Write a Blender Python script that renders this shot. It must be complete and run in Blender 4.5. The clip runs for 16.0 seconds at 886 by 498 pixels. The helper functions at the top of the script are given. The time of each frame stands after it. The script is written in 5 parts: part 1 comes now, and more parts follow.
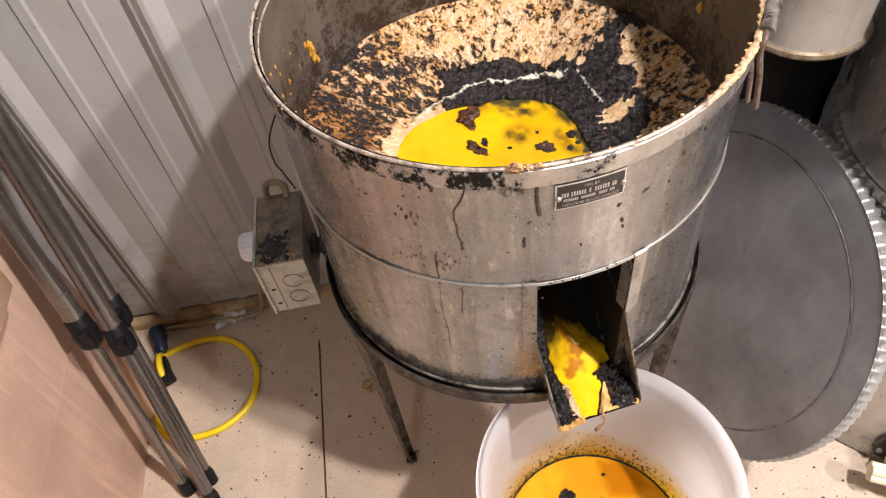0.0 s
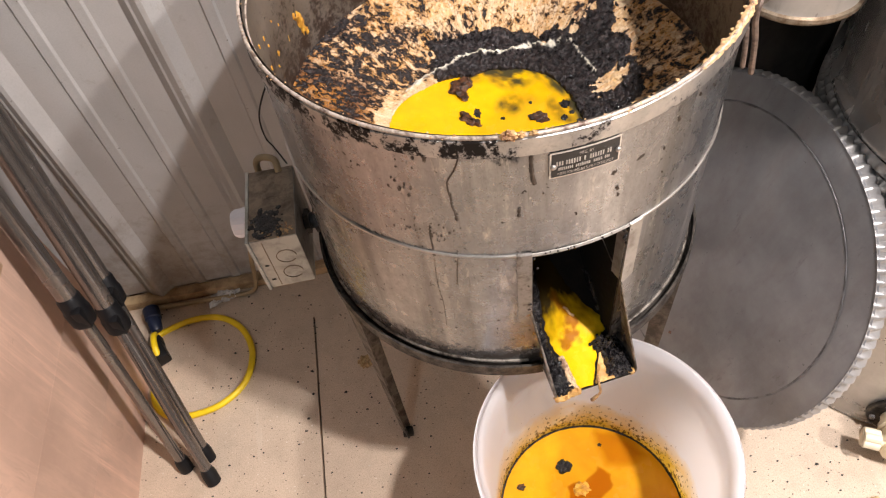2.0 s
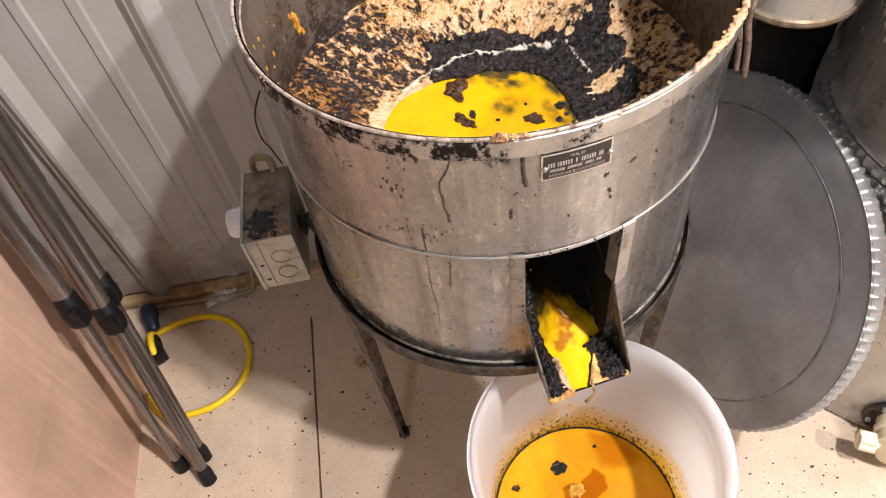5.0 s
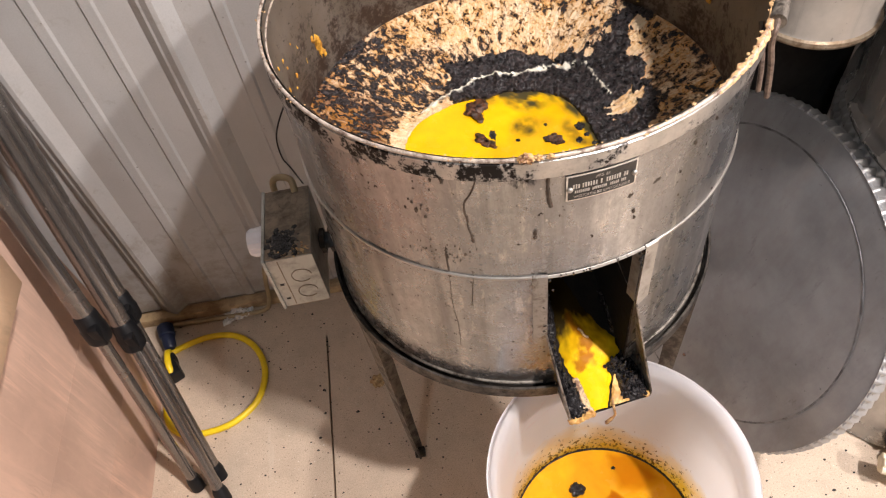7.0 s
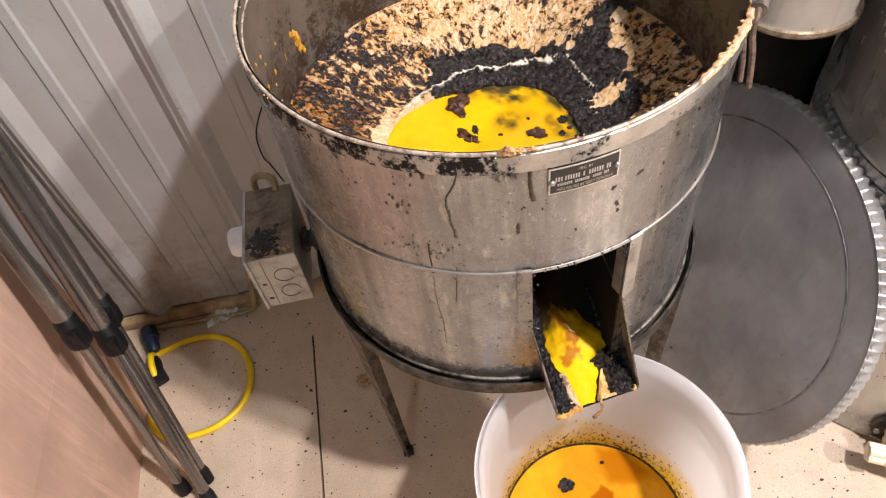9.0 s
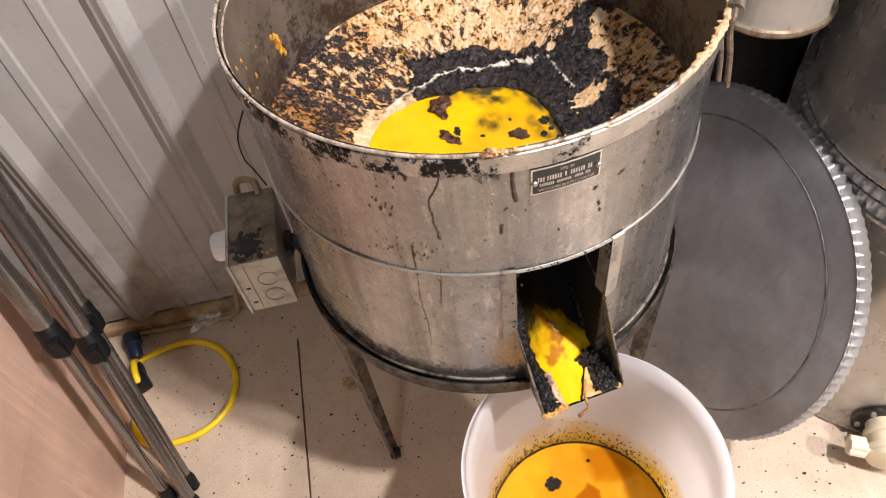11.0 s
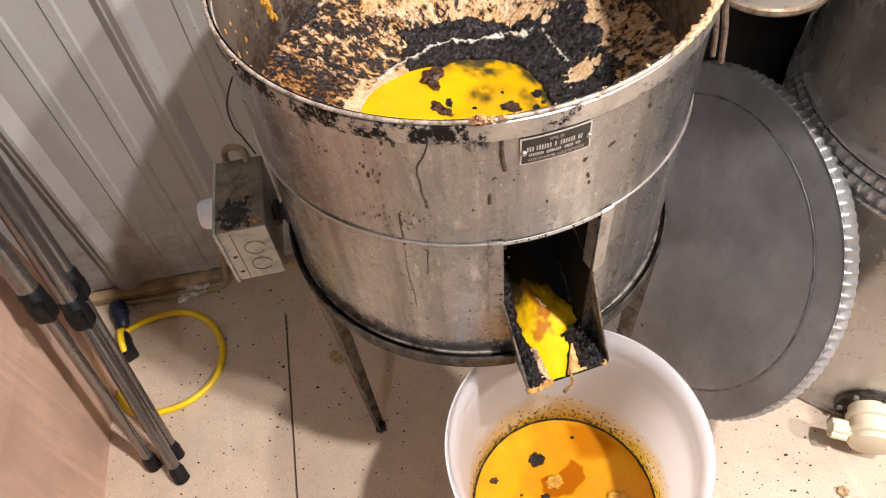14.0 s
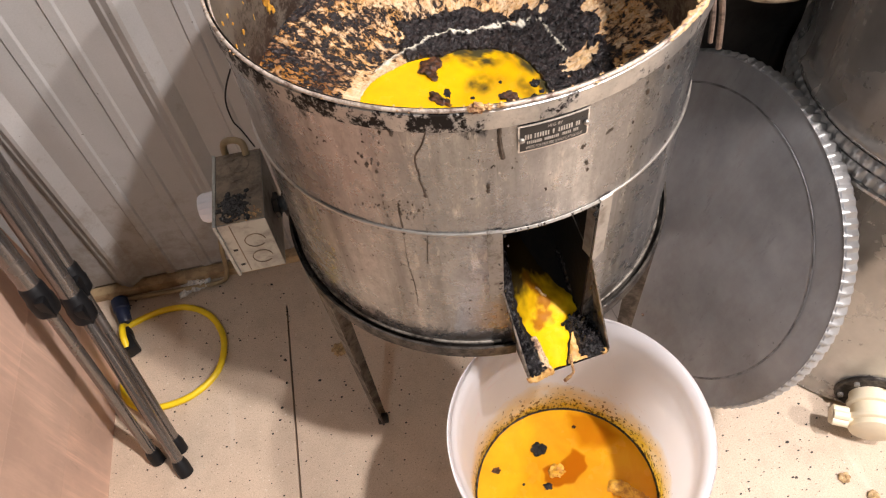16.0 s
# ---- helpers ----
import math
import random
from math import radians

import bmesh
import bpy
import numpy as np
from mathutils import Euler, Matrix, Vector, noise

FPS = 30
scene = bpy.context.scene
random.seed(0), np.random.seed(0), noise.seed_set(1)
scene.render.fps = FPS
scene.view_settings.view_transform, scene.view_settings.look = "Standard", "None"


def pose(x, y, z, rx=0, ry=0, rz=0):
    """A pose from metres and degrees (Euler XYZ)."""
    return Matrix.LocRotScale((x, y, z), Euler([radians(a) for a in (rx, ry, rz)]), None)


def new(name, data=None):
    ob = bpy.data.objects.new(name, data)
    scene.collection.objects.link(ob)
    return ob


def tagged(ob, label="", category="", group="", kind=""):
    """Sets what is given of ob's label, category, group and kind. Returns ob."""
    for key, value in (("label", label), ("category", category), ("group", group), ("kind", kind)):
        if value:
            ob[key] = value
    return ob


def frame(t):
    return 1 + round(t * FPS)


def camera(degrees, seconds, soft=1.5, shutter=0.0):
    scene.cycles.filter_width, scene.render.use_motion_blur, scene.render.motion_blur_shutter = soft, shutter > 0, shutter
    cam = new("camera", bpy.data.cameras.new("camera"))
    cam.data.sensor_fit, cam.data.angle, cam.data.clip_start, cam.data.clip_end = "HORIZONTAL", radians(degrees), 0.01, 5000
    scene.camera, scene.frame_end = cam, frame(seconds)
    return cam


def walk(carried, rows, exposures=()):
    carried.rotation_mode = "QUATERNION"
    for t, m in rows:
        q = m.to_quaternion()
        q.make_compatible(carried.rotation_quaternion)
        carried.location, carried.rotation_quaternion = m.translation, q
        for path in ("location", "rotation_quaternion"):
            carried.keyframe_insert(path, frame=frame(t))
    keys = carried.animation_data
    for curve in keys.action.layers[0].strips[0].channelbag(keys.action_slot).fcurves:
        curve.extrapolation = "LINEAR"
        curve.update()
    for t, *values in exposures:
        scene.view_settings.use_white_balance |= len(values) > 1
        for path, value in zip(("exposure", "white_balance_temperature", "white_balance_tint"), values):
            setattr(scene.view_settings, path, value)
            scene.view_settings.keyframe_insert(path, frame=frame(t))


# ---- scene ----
cam = camera(63.63, 16.0, soft=1.2)
# seconds, eye x, y, z in metres, yaw, pitch, roll in degrees
ROWS = [
    (0.0, -0.1043, -0.6187, 1.2081, -8.299, -51.868, 5.694),
    (0.5, -0.1007, -0.6217, 1.2125, -8.669, -52.489, 5.926),
    (1.0, -0.0984, -0.6220, 1.2096, -8.938, -53.241, 5.986),
    (1.5, -0.1025, -0.6185, 1.2034, -9.138, -53.802, 5.962),
    (2.0, -0.1058, -0.6198, 1.2007, -9.284, -53.769, 5.801),
    (2.5, -0.1060, -0.6226, 1.2003, -9.309, -53.580, 5.615),
    (3.0, -0.1084, -0.6235, 1.2044, -9.417, -53.064, 5.612),
    (3.5, -0.0991, -0.6177, 1.2052, -9.315, -52.789, 5.427),
    (4.0, -0.0997, -0.6204, 1.2031, -9.272, -52.967, 5.329),
    (4.2, -0.0997, -0.6204, 1.2031, -9.163, -53.761, 5.568),
    (6.3, -0.0946, -0.6207, 1.1975, -8.824, -53.299, 5.753),
    (6.5, -0.0946, -0.6207, 1.1975, -8.706, -52.672, 5.671),
    (7.0, -0.1100, -0.6189, 1.2048, -8.431, -52.186, 6.243),
    (7.5, -0.1001, -0.6167, 1.2029, -8.479, -51.967, 6.146),
    (8.0, -0.1067, -0.6183, 1.1962, -8.760, -52.199, 6.249),
    (8.5, -0.1078, -0.6190, 1.1957, -9.147, -52.418, 6.199),
    (9.0, -0.1060, -0.6158, 1.1970, -9.804, -52.509, 6.036),
    (9.5, -0.0981, -0.6142, 1.1978, -10.369, -52.595, 6.034),
    (9.7, -0.0981, -0.6142, 1.1978, -10.649, -52.615, 5.996),
    (11.8, -0.1090, -0.6177, 1.1984, -11.262, -52.525, 5.422),
    (12.0, -0.1090, -0.6177, 1.1984, -11.060, -52.658, 5.517),
    (12.5, -0.1068, -0.6135, 1.1975, -10.753, -52.680, 5.167),
    (13.0, -0.1035, -0.6173, 1.1900, -10.659, -53.080, 4.815),
    (13.5, -0.1062, -0.6224, 1.1851, -10.570, -53.629, 4.578),
    (14.0, -0.1025, -0.6229, 1.1878, -10.460, -53.965, 4.241),
    (14.5, -0.1009, -0.6224, 1.1852, -10.366, -54.474, 4.063),
    (15.0, -0.1028, -0.6249, 1.1858, -10.348, -54.709, 3.987),
    (15.5, -0.1036, -0.6235, 1.1826, -10.454, -54.755, 4.014),
    (16.0, -0.1023, -0.6279, 1.1861, -10.940, -54.441, 4.669),
]
walk(cam, [(t, pose(x, y, z, 90 + pitch, roll, yaw)) for t, x, y, z, yaw, pitch, roll in ROWS])

# ---------------------------------------------------------------- light
world = bpy.data.worlds.new("world")
scene.world = world
world.use_nodes = True
world.node_tree.nodes["Background"].inputs[0].default_value = (1.0, 0.93, 0.86, 1)
world.node_tree.nodes["Background"].inputs[1].default_value = 0.004
scene.view_settings.exposure = 0.0


def ceiling_lamp(place, size, watts, colour):
    data = bpy.data.lights.new("ceiling_light_lamp", "AREA")
    data.shape, data.size, data.size_y = "RECTANGLE", size[0], size[1]
    data.energy, data.color = watts, colour
    ob = new("ceiling_light_lamp", data)
    ob.location = place


# The cool lamp is an unseen fill, added at the left front.
WARM, COOL_FILL = (1.0, 0.925, 0.915), (0.80, 0.90, 1.0)
LAMPS = [((1.65, -1.58, 2.52), (0.14, 0.14), 81.0, WARM), ((0.79, -0.77, 2.52), (0.09, 0.09), 72.0, WARM), ((3.90, -0.30, 2.52), (0.20, 0.20), 60.0, WARM), ((-0.75, -1.90, 2.52), (0.16, 0.16), 11.0, COOL_FILL)]
for place, size, watts, colour in LAMPS:
    ceiling_lamp(place, size, watts, colour)


# ---------------------------------------------------------------- materials
class Nodes:
    """A short hand for building a node material."""

    def __init__(self, name):
        self.mat = bpy.data.materials.new(name)
        self.mat.use_nodes = True
        self.tree = self.mat.node_tree
        self.bsdf = self.tree.nodes["Principled BSDF"]
        self.coords = self.tree.nodes.new("ShaderNodeTexCoord")

    def put(self, socket, value):
        if isinstance(value, bpy.types.NodeSocket):
            self.tree.links.new(value, socket)
        elif isinstance(value, (tuple, list)) and len(value) == 3 and socket.type == "RGBA":
            socket.default_value = (*value, 1)
        else:
            socket.default_value = value

    def node(self, kind, settings=None, **inputs):
        n = self.tree.nodes.new(kind)
        for key, value in (settings or {}).items():
            if key == "operation":
                n.operation = value
            elif key == "data_type":
                n.data_type = value
            elif key == "feature":
                n.feature = value
            elif key == "attribute_name":
                n.attribute_name = value
        for key, value in inputs.items():
            self.put(n.inputs[key.replace("_", " ")], value)
        return n

    def obj(self, scale=(1, 1, 1), uv=False):
        m = self.node("ShaderNodeMapping", Scale=scale)
        self.put(m.inputs["Vector"], self.coords.outputs["UV" if uv else "Object"])
        return m.outputs[0]

    def noise(self, scale, detail=5.0, rough=0.6, stretch=(1, 1, 1), warp=0.0, uv=False):
        n = self.node("ShaderNodeTexNoise", Scale=scale, Detail=detail, Roughness=rough, Distortion=warp)
        self.put(n.inputs["Vector"], self.obj(stretch, uv))
        return n.outputs["Fac"]

    def cells(self, scale, stretch=(1, 1, 1), feature="F1"):
        n = self.node("ShaderNodeTexVoronoi", {"feature": feature}, Scale=scale)
        self.put(n.inputs["Vector"], self.obj(stretch))
        return n.outputs["Distance"]

    def step(self, value, a, b, lo=0.0, hi=1.0):
        n = self.node("ShaderNodeMapRange", Value=value)
        n.clamp = True
        for key, v in (("From Min", a), ("From Max", b), ("To Min", lo), ("To Max", hi)):
            n.inputs[key].default_value = v
        return n.outputs[0]

    def math(self, op, a, b=0.0):
        n = self.tree.nodes.new("ShaderNodeMath")
        n.operation = op
        self.put(n.inputs[0], a), self.put(n.inputs[1], b)
        return n.outputs[0]

    def mix(self, fac, a, b):
        n = self.tree.nodes.new("ShaderNodeMix")
        n.data_type = "RGBA"
        self.put(n.inputs[0], fac), self.put(n.inputs[6], a), self.put(n.inputs[7], b)
        return n.outputs[2]

    def attr(self, name):
        return self.node("ShaderNodeAttribute", {"attribute_name": name}).outputs["Fac"]

    def height(self):
        n = self.tree.nodes.new("ShaderNodeSeparateXYZ")
        self.put(n.inputs[0], self.coords.outputs["Object"])
        return n.outputs[2]

    def bump(self, value, strength, distance=0.001):
        n = self.node("ShaderNodeBump", Height=value, Strength=strength, Distance=distance)
        self.put(self.bsdf.inputs["Normal"], n.outputs[0])

    def set(self, colour=None, rough=None, metal=None, **more):
        for key, value in (("Base Color", colour), ("Roughness", rough), ("Metallic", metal), *((k.replace("_", " "), v) for k, v in more.items())):
            if value is not None:
                self.put(self.bsdf.inputs[key], value)
        return self.mat

    def thin(self, colour, share):
        """Lets light through a thin wall, as milky plastic does."""
        through_wall = self.node("ShaderNodeBsdfTranslucent", Color=colour)
        both = self.node("ShaderNodeMixShader", Fac=share)
        self.tree.links.new(self.bsdf.outputs[0], both.inputs[1])
        self.tree.links.new(through_wall.outputs[0], both.inputs[2])
        self.tree.links.new(both.outputs[0], self.tree.nodes["Material Output"].inputs["Surface"])
        return self.mat


def plain(name, colour, rough=0.5, metal=0.0, vary=0.25, scale=40.0, bump=0.15):
    n = Nodes(name)
    v = n.noise(scale, 6)
    w = n.noise(scale * 6, 4)
    dark = tuple(c * (1 - vary) for c in colour)
    light = tuple(min(1, c * (1 + vary * 0.6)) for c in colour)
    col = n.mix(n.step(v, 0.3, 0.7), dark, light)
    n.bump(w, bump, 0.0006)
    return n.set(col, n.step(v, 0.3, 0.7, max(0.05, rough - 0.1), min(1, rough + 0.1)), metal)


def steel_material(name, base=(0.52, 0.49, 0.45), dirt=0.5, rough=0.34, metal=0.9):
    """Old stainless sheet: cloudy blotches, vertical runs, dark specks."""
    n = Nodes(name)
    cloud = n.noise(9, 7, 0.65)
    runs = n.noise(28, 6, 0.6, (1, 1, 0.12))
    speck = n.noise(130, 4, 0.6)
    tall = n.noise(55, 5, 0.7, (1, 1, 0.06))
    col = n.mix(n.step(cloud, 0.35, 0.68), tuple(c * 0.78 for c in base), tuple(min(1, c * 1.22) for c in base))
    col = n.mix(n.step(runs, 0.5, 0.72, 0, 0.55 * dirt), col, (0.16, 0.125, 0.09))
    col = n.mix(n.step(tall, 0.62, 0.72, 0, 0.6 * dirt), col, (0.07, 0.055, 0.04))
    col = n.mix(n.step(speck, 0.69, 0.73, 0, 0.9 * dirt), col, (0.03, 0.02, 0.016))
    r = n.step(cloud, 0.3, 0.7, rough - 0.08, rough + 0.12)
    r = n.math("ADD", r, n.step(runs, 0.5, 0.72, 0, 0.25 * dirt))
    n.bump(n.math("ADD", n.noise(22, 3), n.math("MULTIPLY", speck, 0.3)), 0.12, 0.001)
    return n.set(col, r, n.step(runs, 0.5, 0.72, metal, metal - 0.45 * dirt))


def tank_material():
    """The tank's outside: stainless with char running down from the rim."""
    n = Nodes("tank_steel")
    z = n.height()
    cloud = n.noise(5, 7, 0.62)
    band = n.noise(13, 4, 0.6, (1, 1, 0.04))
    runs = n.noise(30, 6, 0.6, (1, 1, 0.07))
    fine = n.noise(80, 5, 0.7, (1, 1, 0.05))
    speck = n.noise(95, 4, 0.62)
    mott = n.noise(48, 6, 0.7)
    base = n.mix(n.step(cloud, 0.36, 0.66), (0.285, 0.29, 0.297), (0.54, 0.53, 0.52))
    # Upright bands: part staining, part soft reflections put into the colour.
    base = n.mix(n.step(band, 0.46, 0.56, 0, 0.8), base, (0.255, 0.255, 0.26))
    base = n.mix(n.step(n.noise(20, 3, 0.5, (1, 1, 0.05)), 0.56, 0.66, 0, 0.55), base, (0.72, 0.70, 0.67))
    base = n.mix(n.step(mott, 0.42, 0.70, 0, 0.30), base, (0.24, 0.23, 0.215))
    base = n.mix(n.step(n.noise(22, 7, 0.72, (1, 1, 0.35)), 0.54, 0.68, 0, 0.38), base, (0.17, 0.158, 0.14))
    base = n.mix(n.step(runs, 0.53, 0.70, 0, 0.65), base, (0.13, 0.125, 0.10))
    base = n.mix(n.step(fine, 0.62, 0.72, 0, 0.55), base, (0.07, 0.055, 0.045))
    base = n.mix(n.step(n.noise(210, 4, 0.6, (1, 1, 0.7)), 0.68, 0.72, 0, 0.6), base, (0.78, 0.75, 0.71))
    base = n.mix(n.step(speck, 0.660, 0.69, 0, 0.95), base, (0.028, 0.02, 0.016))
    base = n.mix(n.step(n.noise(300, 5, 0.8, (1, 1, 0.5)), 0.46, 0.66, 0, 0.30), base, (0.17, 0.155, 0.135))
    base = n.mix(n.step(n.noise(60, 5, 0.75, (1, 1, 0.25)), 0.58, 0.66, 0, 0.45), base, (0.70, 0.66, 0.60))
    near_rim = n.step(z, 0.332, 0.372)
    char = n.step(n.math("ADD", n.math("MULTIPLY", near_rim, n.step(n.noise(9, 3), 0.35, 0.65, 0.07, 0.24)), n.math("ADD", n.math("MULTIPLY", n.noise(34, 7, 0.75, (1, 1, 0.6)), 0.72), n.math("MULTIPLY", n.noise(140, 5, 0.75, (1, 1, 0.4)), 0.28))), 0.60, 0.69)
    side = n.tree.nodes.new("ShaderNodeSeparateXYZ")
    n.put(side.inputs[0], n.coords.outputs["Object"])
    char = n.math("MULTIPLY", char, n.math("MULTIPLY", n.step(near_rim, 0.0, 0.25), n.step(side.outputs[0], 0.14, 0.0, 0.35, 1.0)))
    base = n.mix(char, base, (0.010, 0.0085, 0.008))
    near_foot = n.step(z, 0.055, 0.006)
    foot = n.math("MULTIPLY", n.step(n.math("ADD", n.math("MULTIPLY", near_foot, 0.3), n.noise(30, 6, 0.7)), 0.60, 0.74, 0, 0.9), n.step(near_foot, 0, 0.3))
    base = n.mix(foot, base, (0.05, 0.04, 0.032))
    r = n.math("ADD", n.step(cloud, 0.3, 0.7, 0.21, 0.35), n.math("MULTIPLY", char, 0.2))
    r = n.math("ADD", r, n.step(mott, 0.4, 0.7, -0.04, 0.10))
    n.bump(n.math("ADD", n.noise(14, 3), n.math("ADD", n.math("MULTIPLY", char, 1.6), n.math("MULTIPLY", mott, 0.25))), 0.16, 0.0012)
    return n.set(base, r, n.math("SUBTRACT", 0.88, n.math("MULTIPLY", n.math("MAXIMUM", char, foot), 0.80)), Specular_IOR_Level=n.step(n.math("MAXIMUM", char, foot), 0, 1, 0.5, 0.12))


def band_material():
    """The doubled band under the rim: grey steel with baked-on char, heavier away from the bail."""
    n = Nodes("charred_band_steel")
    side = n.tree.nodes.new("ShaderNodeSeparateXYZ")
    n.put(side.inputs[0], n.coords.outputs["Object"])
    v = n.math("ADD", n.math("MULTIPLY", n.noise(38, 7, 0.75, (1, 1, 0.9)), 0.7), n.math("MULTIPLY", n.noise(170, 5, 0.8), 0.3))
    char = n.step(n.math("ADD", v, n.step(side.outputs[0], 0.10, -0.06, -0.075, 0.015)), 0.495, 0.54)
    col = n.mix(n.step(n.noise(26, 6, 0.7), 0.36, 0.66), (0.34, 0.335, 0.325), (0.58, 0.555, 0.52))
    col = n.mix(n.step(n.noise(120, 5, 0.75), 0.56, 0.68, 0, 0.4), col, (0.15, 0.125, 0.10))
    col = n.mix(char, col, (0.014, 0.011, 0.010))
    n.bump(n.math("ADD", char, n.noise(60, 4)), 0.3, 0.0012)
    return n.set(col, n.step(char, 0, 1, 0.32, 0.5), n.step(char, 0, 1, 0.8, 0.0), Specular_IOR_Level=n.step(char, 0, 1, 0.5, 0.12))


def inside_material():
    """The tank's inner wall: dull grey steel with brown splashes and wax flecks."""
    n = Nodes("tank_inside_steel")
    z = n.height()
    cloud = n.noise(12, 6)
    base = n.mix(n.step(cloud, 0.35, 0.68), (0.125, 0.108, 0.092), (0.225, 0.196, 0.168))
    low = n.step(z, 0.362, 0.222)
    soot = n.step(n.math("ADD", n.math("MULTIPLY", low, 0.17), n.math("ADD", n.math("MULTIPLY", n.noise(38, 7, 0.75), 0.6), n.math("MULTIPLY", n.noise(170, 5, 0.8), 0.4))), 0.59, 0.68)
    base = n.mix(soot, base, (0.035, 0.020, 0.014))
    base = n.mix(n.step(n.noise(110, 6, 0.75, warp=0.5), 0.60, 0.66), base, (0.02, 0.014, 0.012))
    wax = n.step(n.noise(55, 3, 0.5, warp=0.4), 0.735, 0.755)
    base = n.mix(wax, base, (0.68, 0.45, 0.10))
    n.bump(n.math("ADD", soot, n.math("ADD", wax, n.noise(90, 4))), 0.3, 0.0012)
    return n.set(base, n.step(cloud, 0.3, 0.7, 0.38, 0.6), n.step(soot, 0, 1, 0.55, 0.1))


def crust_material():
    """Burnt wax crust: black char over cream and rust-coloured residue; the attribute says how thick the char lies."""
    n = Nodes("burnt_wax_crust")
    thick = n.attr("char")
    rust = n.attr("rust")
    pale = n.attr("pale")
    big = n.noise(1.0, 6, 0.68, (58, 48, 1), 0.6, uv=True)
    fine = n.noise(1.0, 6, 0.72, (185, 135, 1), 0.7, uv=True)
    blot = n.math("ADD", n.math("MULTIPLY", big, 0.50), n.math("MULTIPLY", fine, 0.50))
    tone = n.noise(70, 5, 0.6)
    cream = n.mix(n.step(tone, 0.35, 0.66), (0.72, 0.45, 0.22), (0.87, 0.66, 0.42))
    cream = n.mix(n.step(n.noise(40, 6, 0.75, warp=0.6), 0.50, 0.66, 0, 0.8), cream, (0.74, 0.42, 0.13))
    cream = n.mix(n.math("MULTIPLY", rust, n.step(n.noise(85, 5, 0.7), 0.25, 0.52, 0.3, 1.0)), cream, (0.20, 0.08, 0.032))
    cream = n.mix(n.step(n.noise(1.0, 5, 0.7, (150, 18, 1), 0.3, uv=True), 0.50, 0.62, 0, 0.65), cream, (0.92, 0.76, 0.54))
    cream = n.mix(n.step(n.noise(1.0, 6, 0.75, (110, 34, 1), 0.6, uv=True), 0.55, 0.66, 0, 0.7), cream, (0.62, 0.27, 0.07))
    cream = n.mix(n.math("MULTIPLY", rust, n.step(n.noise(60, 5, 0.75), 0.36, 0.54, 0.15, 0.9)), cream, (0.20, 0.085, 0.035))
    edge = n.step(n.math("ADD", blot, n.math("MULTIPLY", n.math("SUBTRACT", thick, 0.5), 0.55)), 0.480, 0.508)
    cream = n.mix(n.step(n.math("ADD", blot, n.math("MULTIPLY", n.math("SUBTRACT", thick, 0.5), 0.55)), 0.425, 0.48, 0, 0.75), cream, n.mix(n.step(n.noise(22, 4), 0.42, 0.56), (0.22, 0.085, 0.03), (0.72, 0.30, 0.03)))
    cream = n.mix(n.step(n.noise(1.0, 6, 0.8, (330, 150, 1), 0.4, uv=True), 0.58, 0.64, 0, 0.8), cream, (0.13, 0.05, 0.02))
    black = n.mix(n.step(n.noise(240, 4, 0.7), 0.48, 0.72), (0.010, 0.008, 0.009), (0.075, 0.050, 0.046))
    col = n.mix(edge, cream, black)
    col = n.mix(pale, col, (0.86, 0.80, 0.66))
    n.bump(n.math("ADD", n.math("MULTIPLY", edge, 0.9), n.math("ADD", n.math("MULTIPLY", n.noise(260, 5, 0.75), 0.8), n.math("SUBTRACT", n.math("MULTIPLY", n.noise(90, 4), 0.5), n.math("MULTIPLY", n.cells(230), 0.9)))), 0.9, 0.0026)
    return n.set(col, n.step(n.noise(120, 4), 0.3, 0.7, 0.24, 0.5))


def wax_material(name, bright, deep, rough=0.16, cloud=(0.060, 0.050, 0.022)):
    """Molten beeswax: clear yellow to amber with a skin."""
    n = Nodes(name)
    v = n.noise(16, 5, 0.6, warp=1.0)
    col = n.mix(n.step(v, 0.36, 0.66), bright, deep)
    col = n.mix(n.attr("amber"), col, (0.36, 0.115, 0.005))
    # Pool murk, pail amber, and the shade painted into the spout stream.
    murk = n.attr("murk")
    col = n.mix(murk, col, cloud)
    n.bump(n.noise(60, 4), 0.06, 0.001)
    return n.set(col, n.math("ADD", n.step(n.noise(40, 4), 0.35, 0.65, rough, rough + 0.14), n.math("MULTIPLY", murk, 0.3)), 0.0, Specular_IOR_Level=n.step(murk, 0.0, 0.4, 0.25, 0.0), Subsurface_Weight=0.25, Subsurface_Radius=(0.02, 0.01, 0.002), Subsurface_Scale=0.3)


def floor_material():
    n = Nodes("painted_concrete")
    cloud = n.noise(3.5, 7, 0.6)
    mott = n.noise(26, 6, 0.65)
    col = n.mix(n.step(cloud, 0.32, 0.7), (0.57, 0.45, 0.34), (0.67, 0.535, 0.405))
    col = n.mix(n.step(mott, 0.46, 0.7, 0, 0.42), col, (0.40, 0.318, 0.232))
    col = n.mix(n.step(n.noise(190, 3), 0.655, 0.68, 0, 0.8), col, (0.10, 0.075, 0.055))
    col = n.mix(n.step(n.noise(170, 3, 0.5), 0.68, 0.71, 0, 0.7), col, (0.80, 0.74, 0.66))
    col = n.mix(n.step(n.noise(420, 4, 0.8), 0.44, 0.66, 0, 0.6), col, (0.34, 0.265, 0.195))
    scuff = n.noise(20, 5, 0.6, (1, 0.12, 1))
    col = n.mix(n.step(scuff, 0.62, 0.70, 0, 0.35), col, (0.66, 0.58, 0.48))
    n.bump(n.math("ADD", mott, n.math("MULTIPLY", n.noise(180, 3), 0.4)), 0.12, 0.001)
    return n.set(col, n.step(mott, 0.3, 0.7, 0.30, 0.48), 0.0)


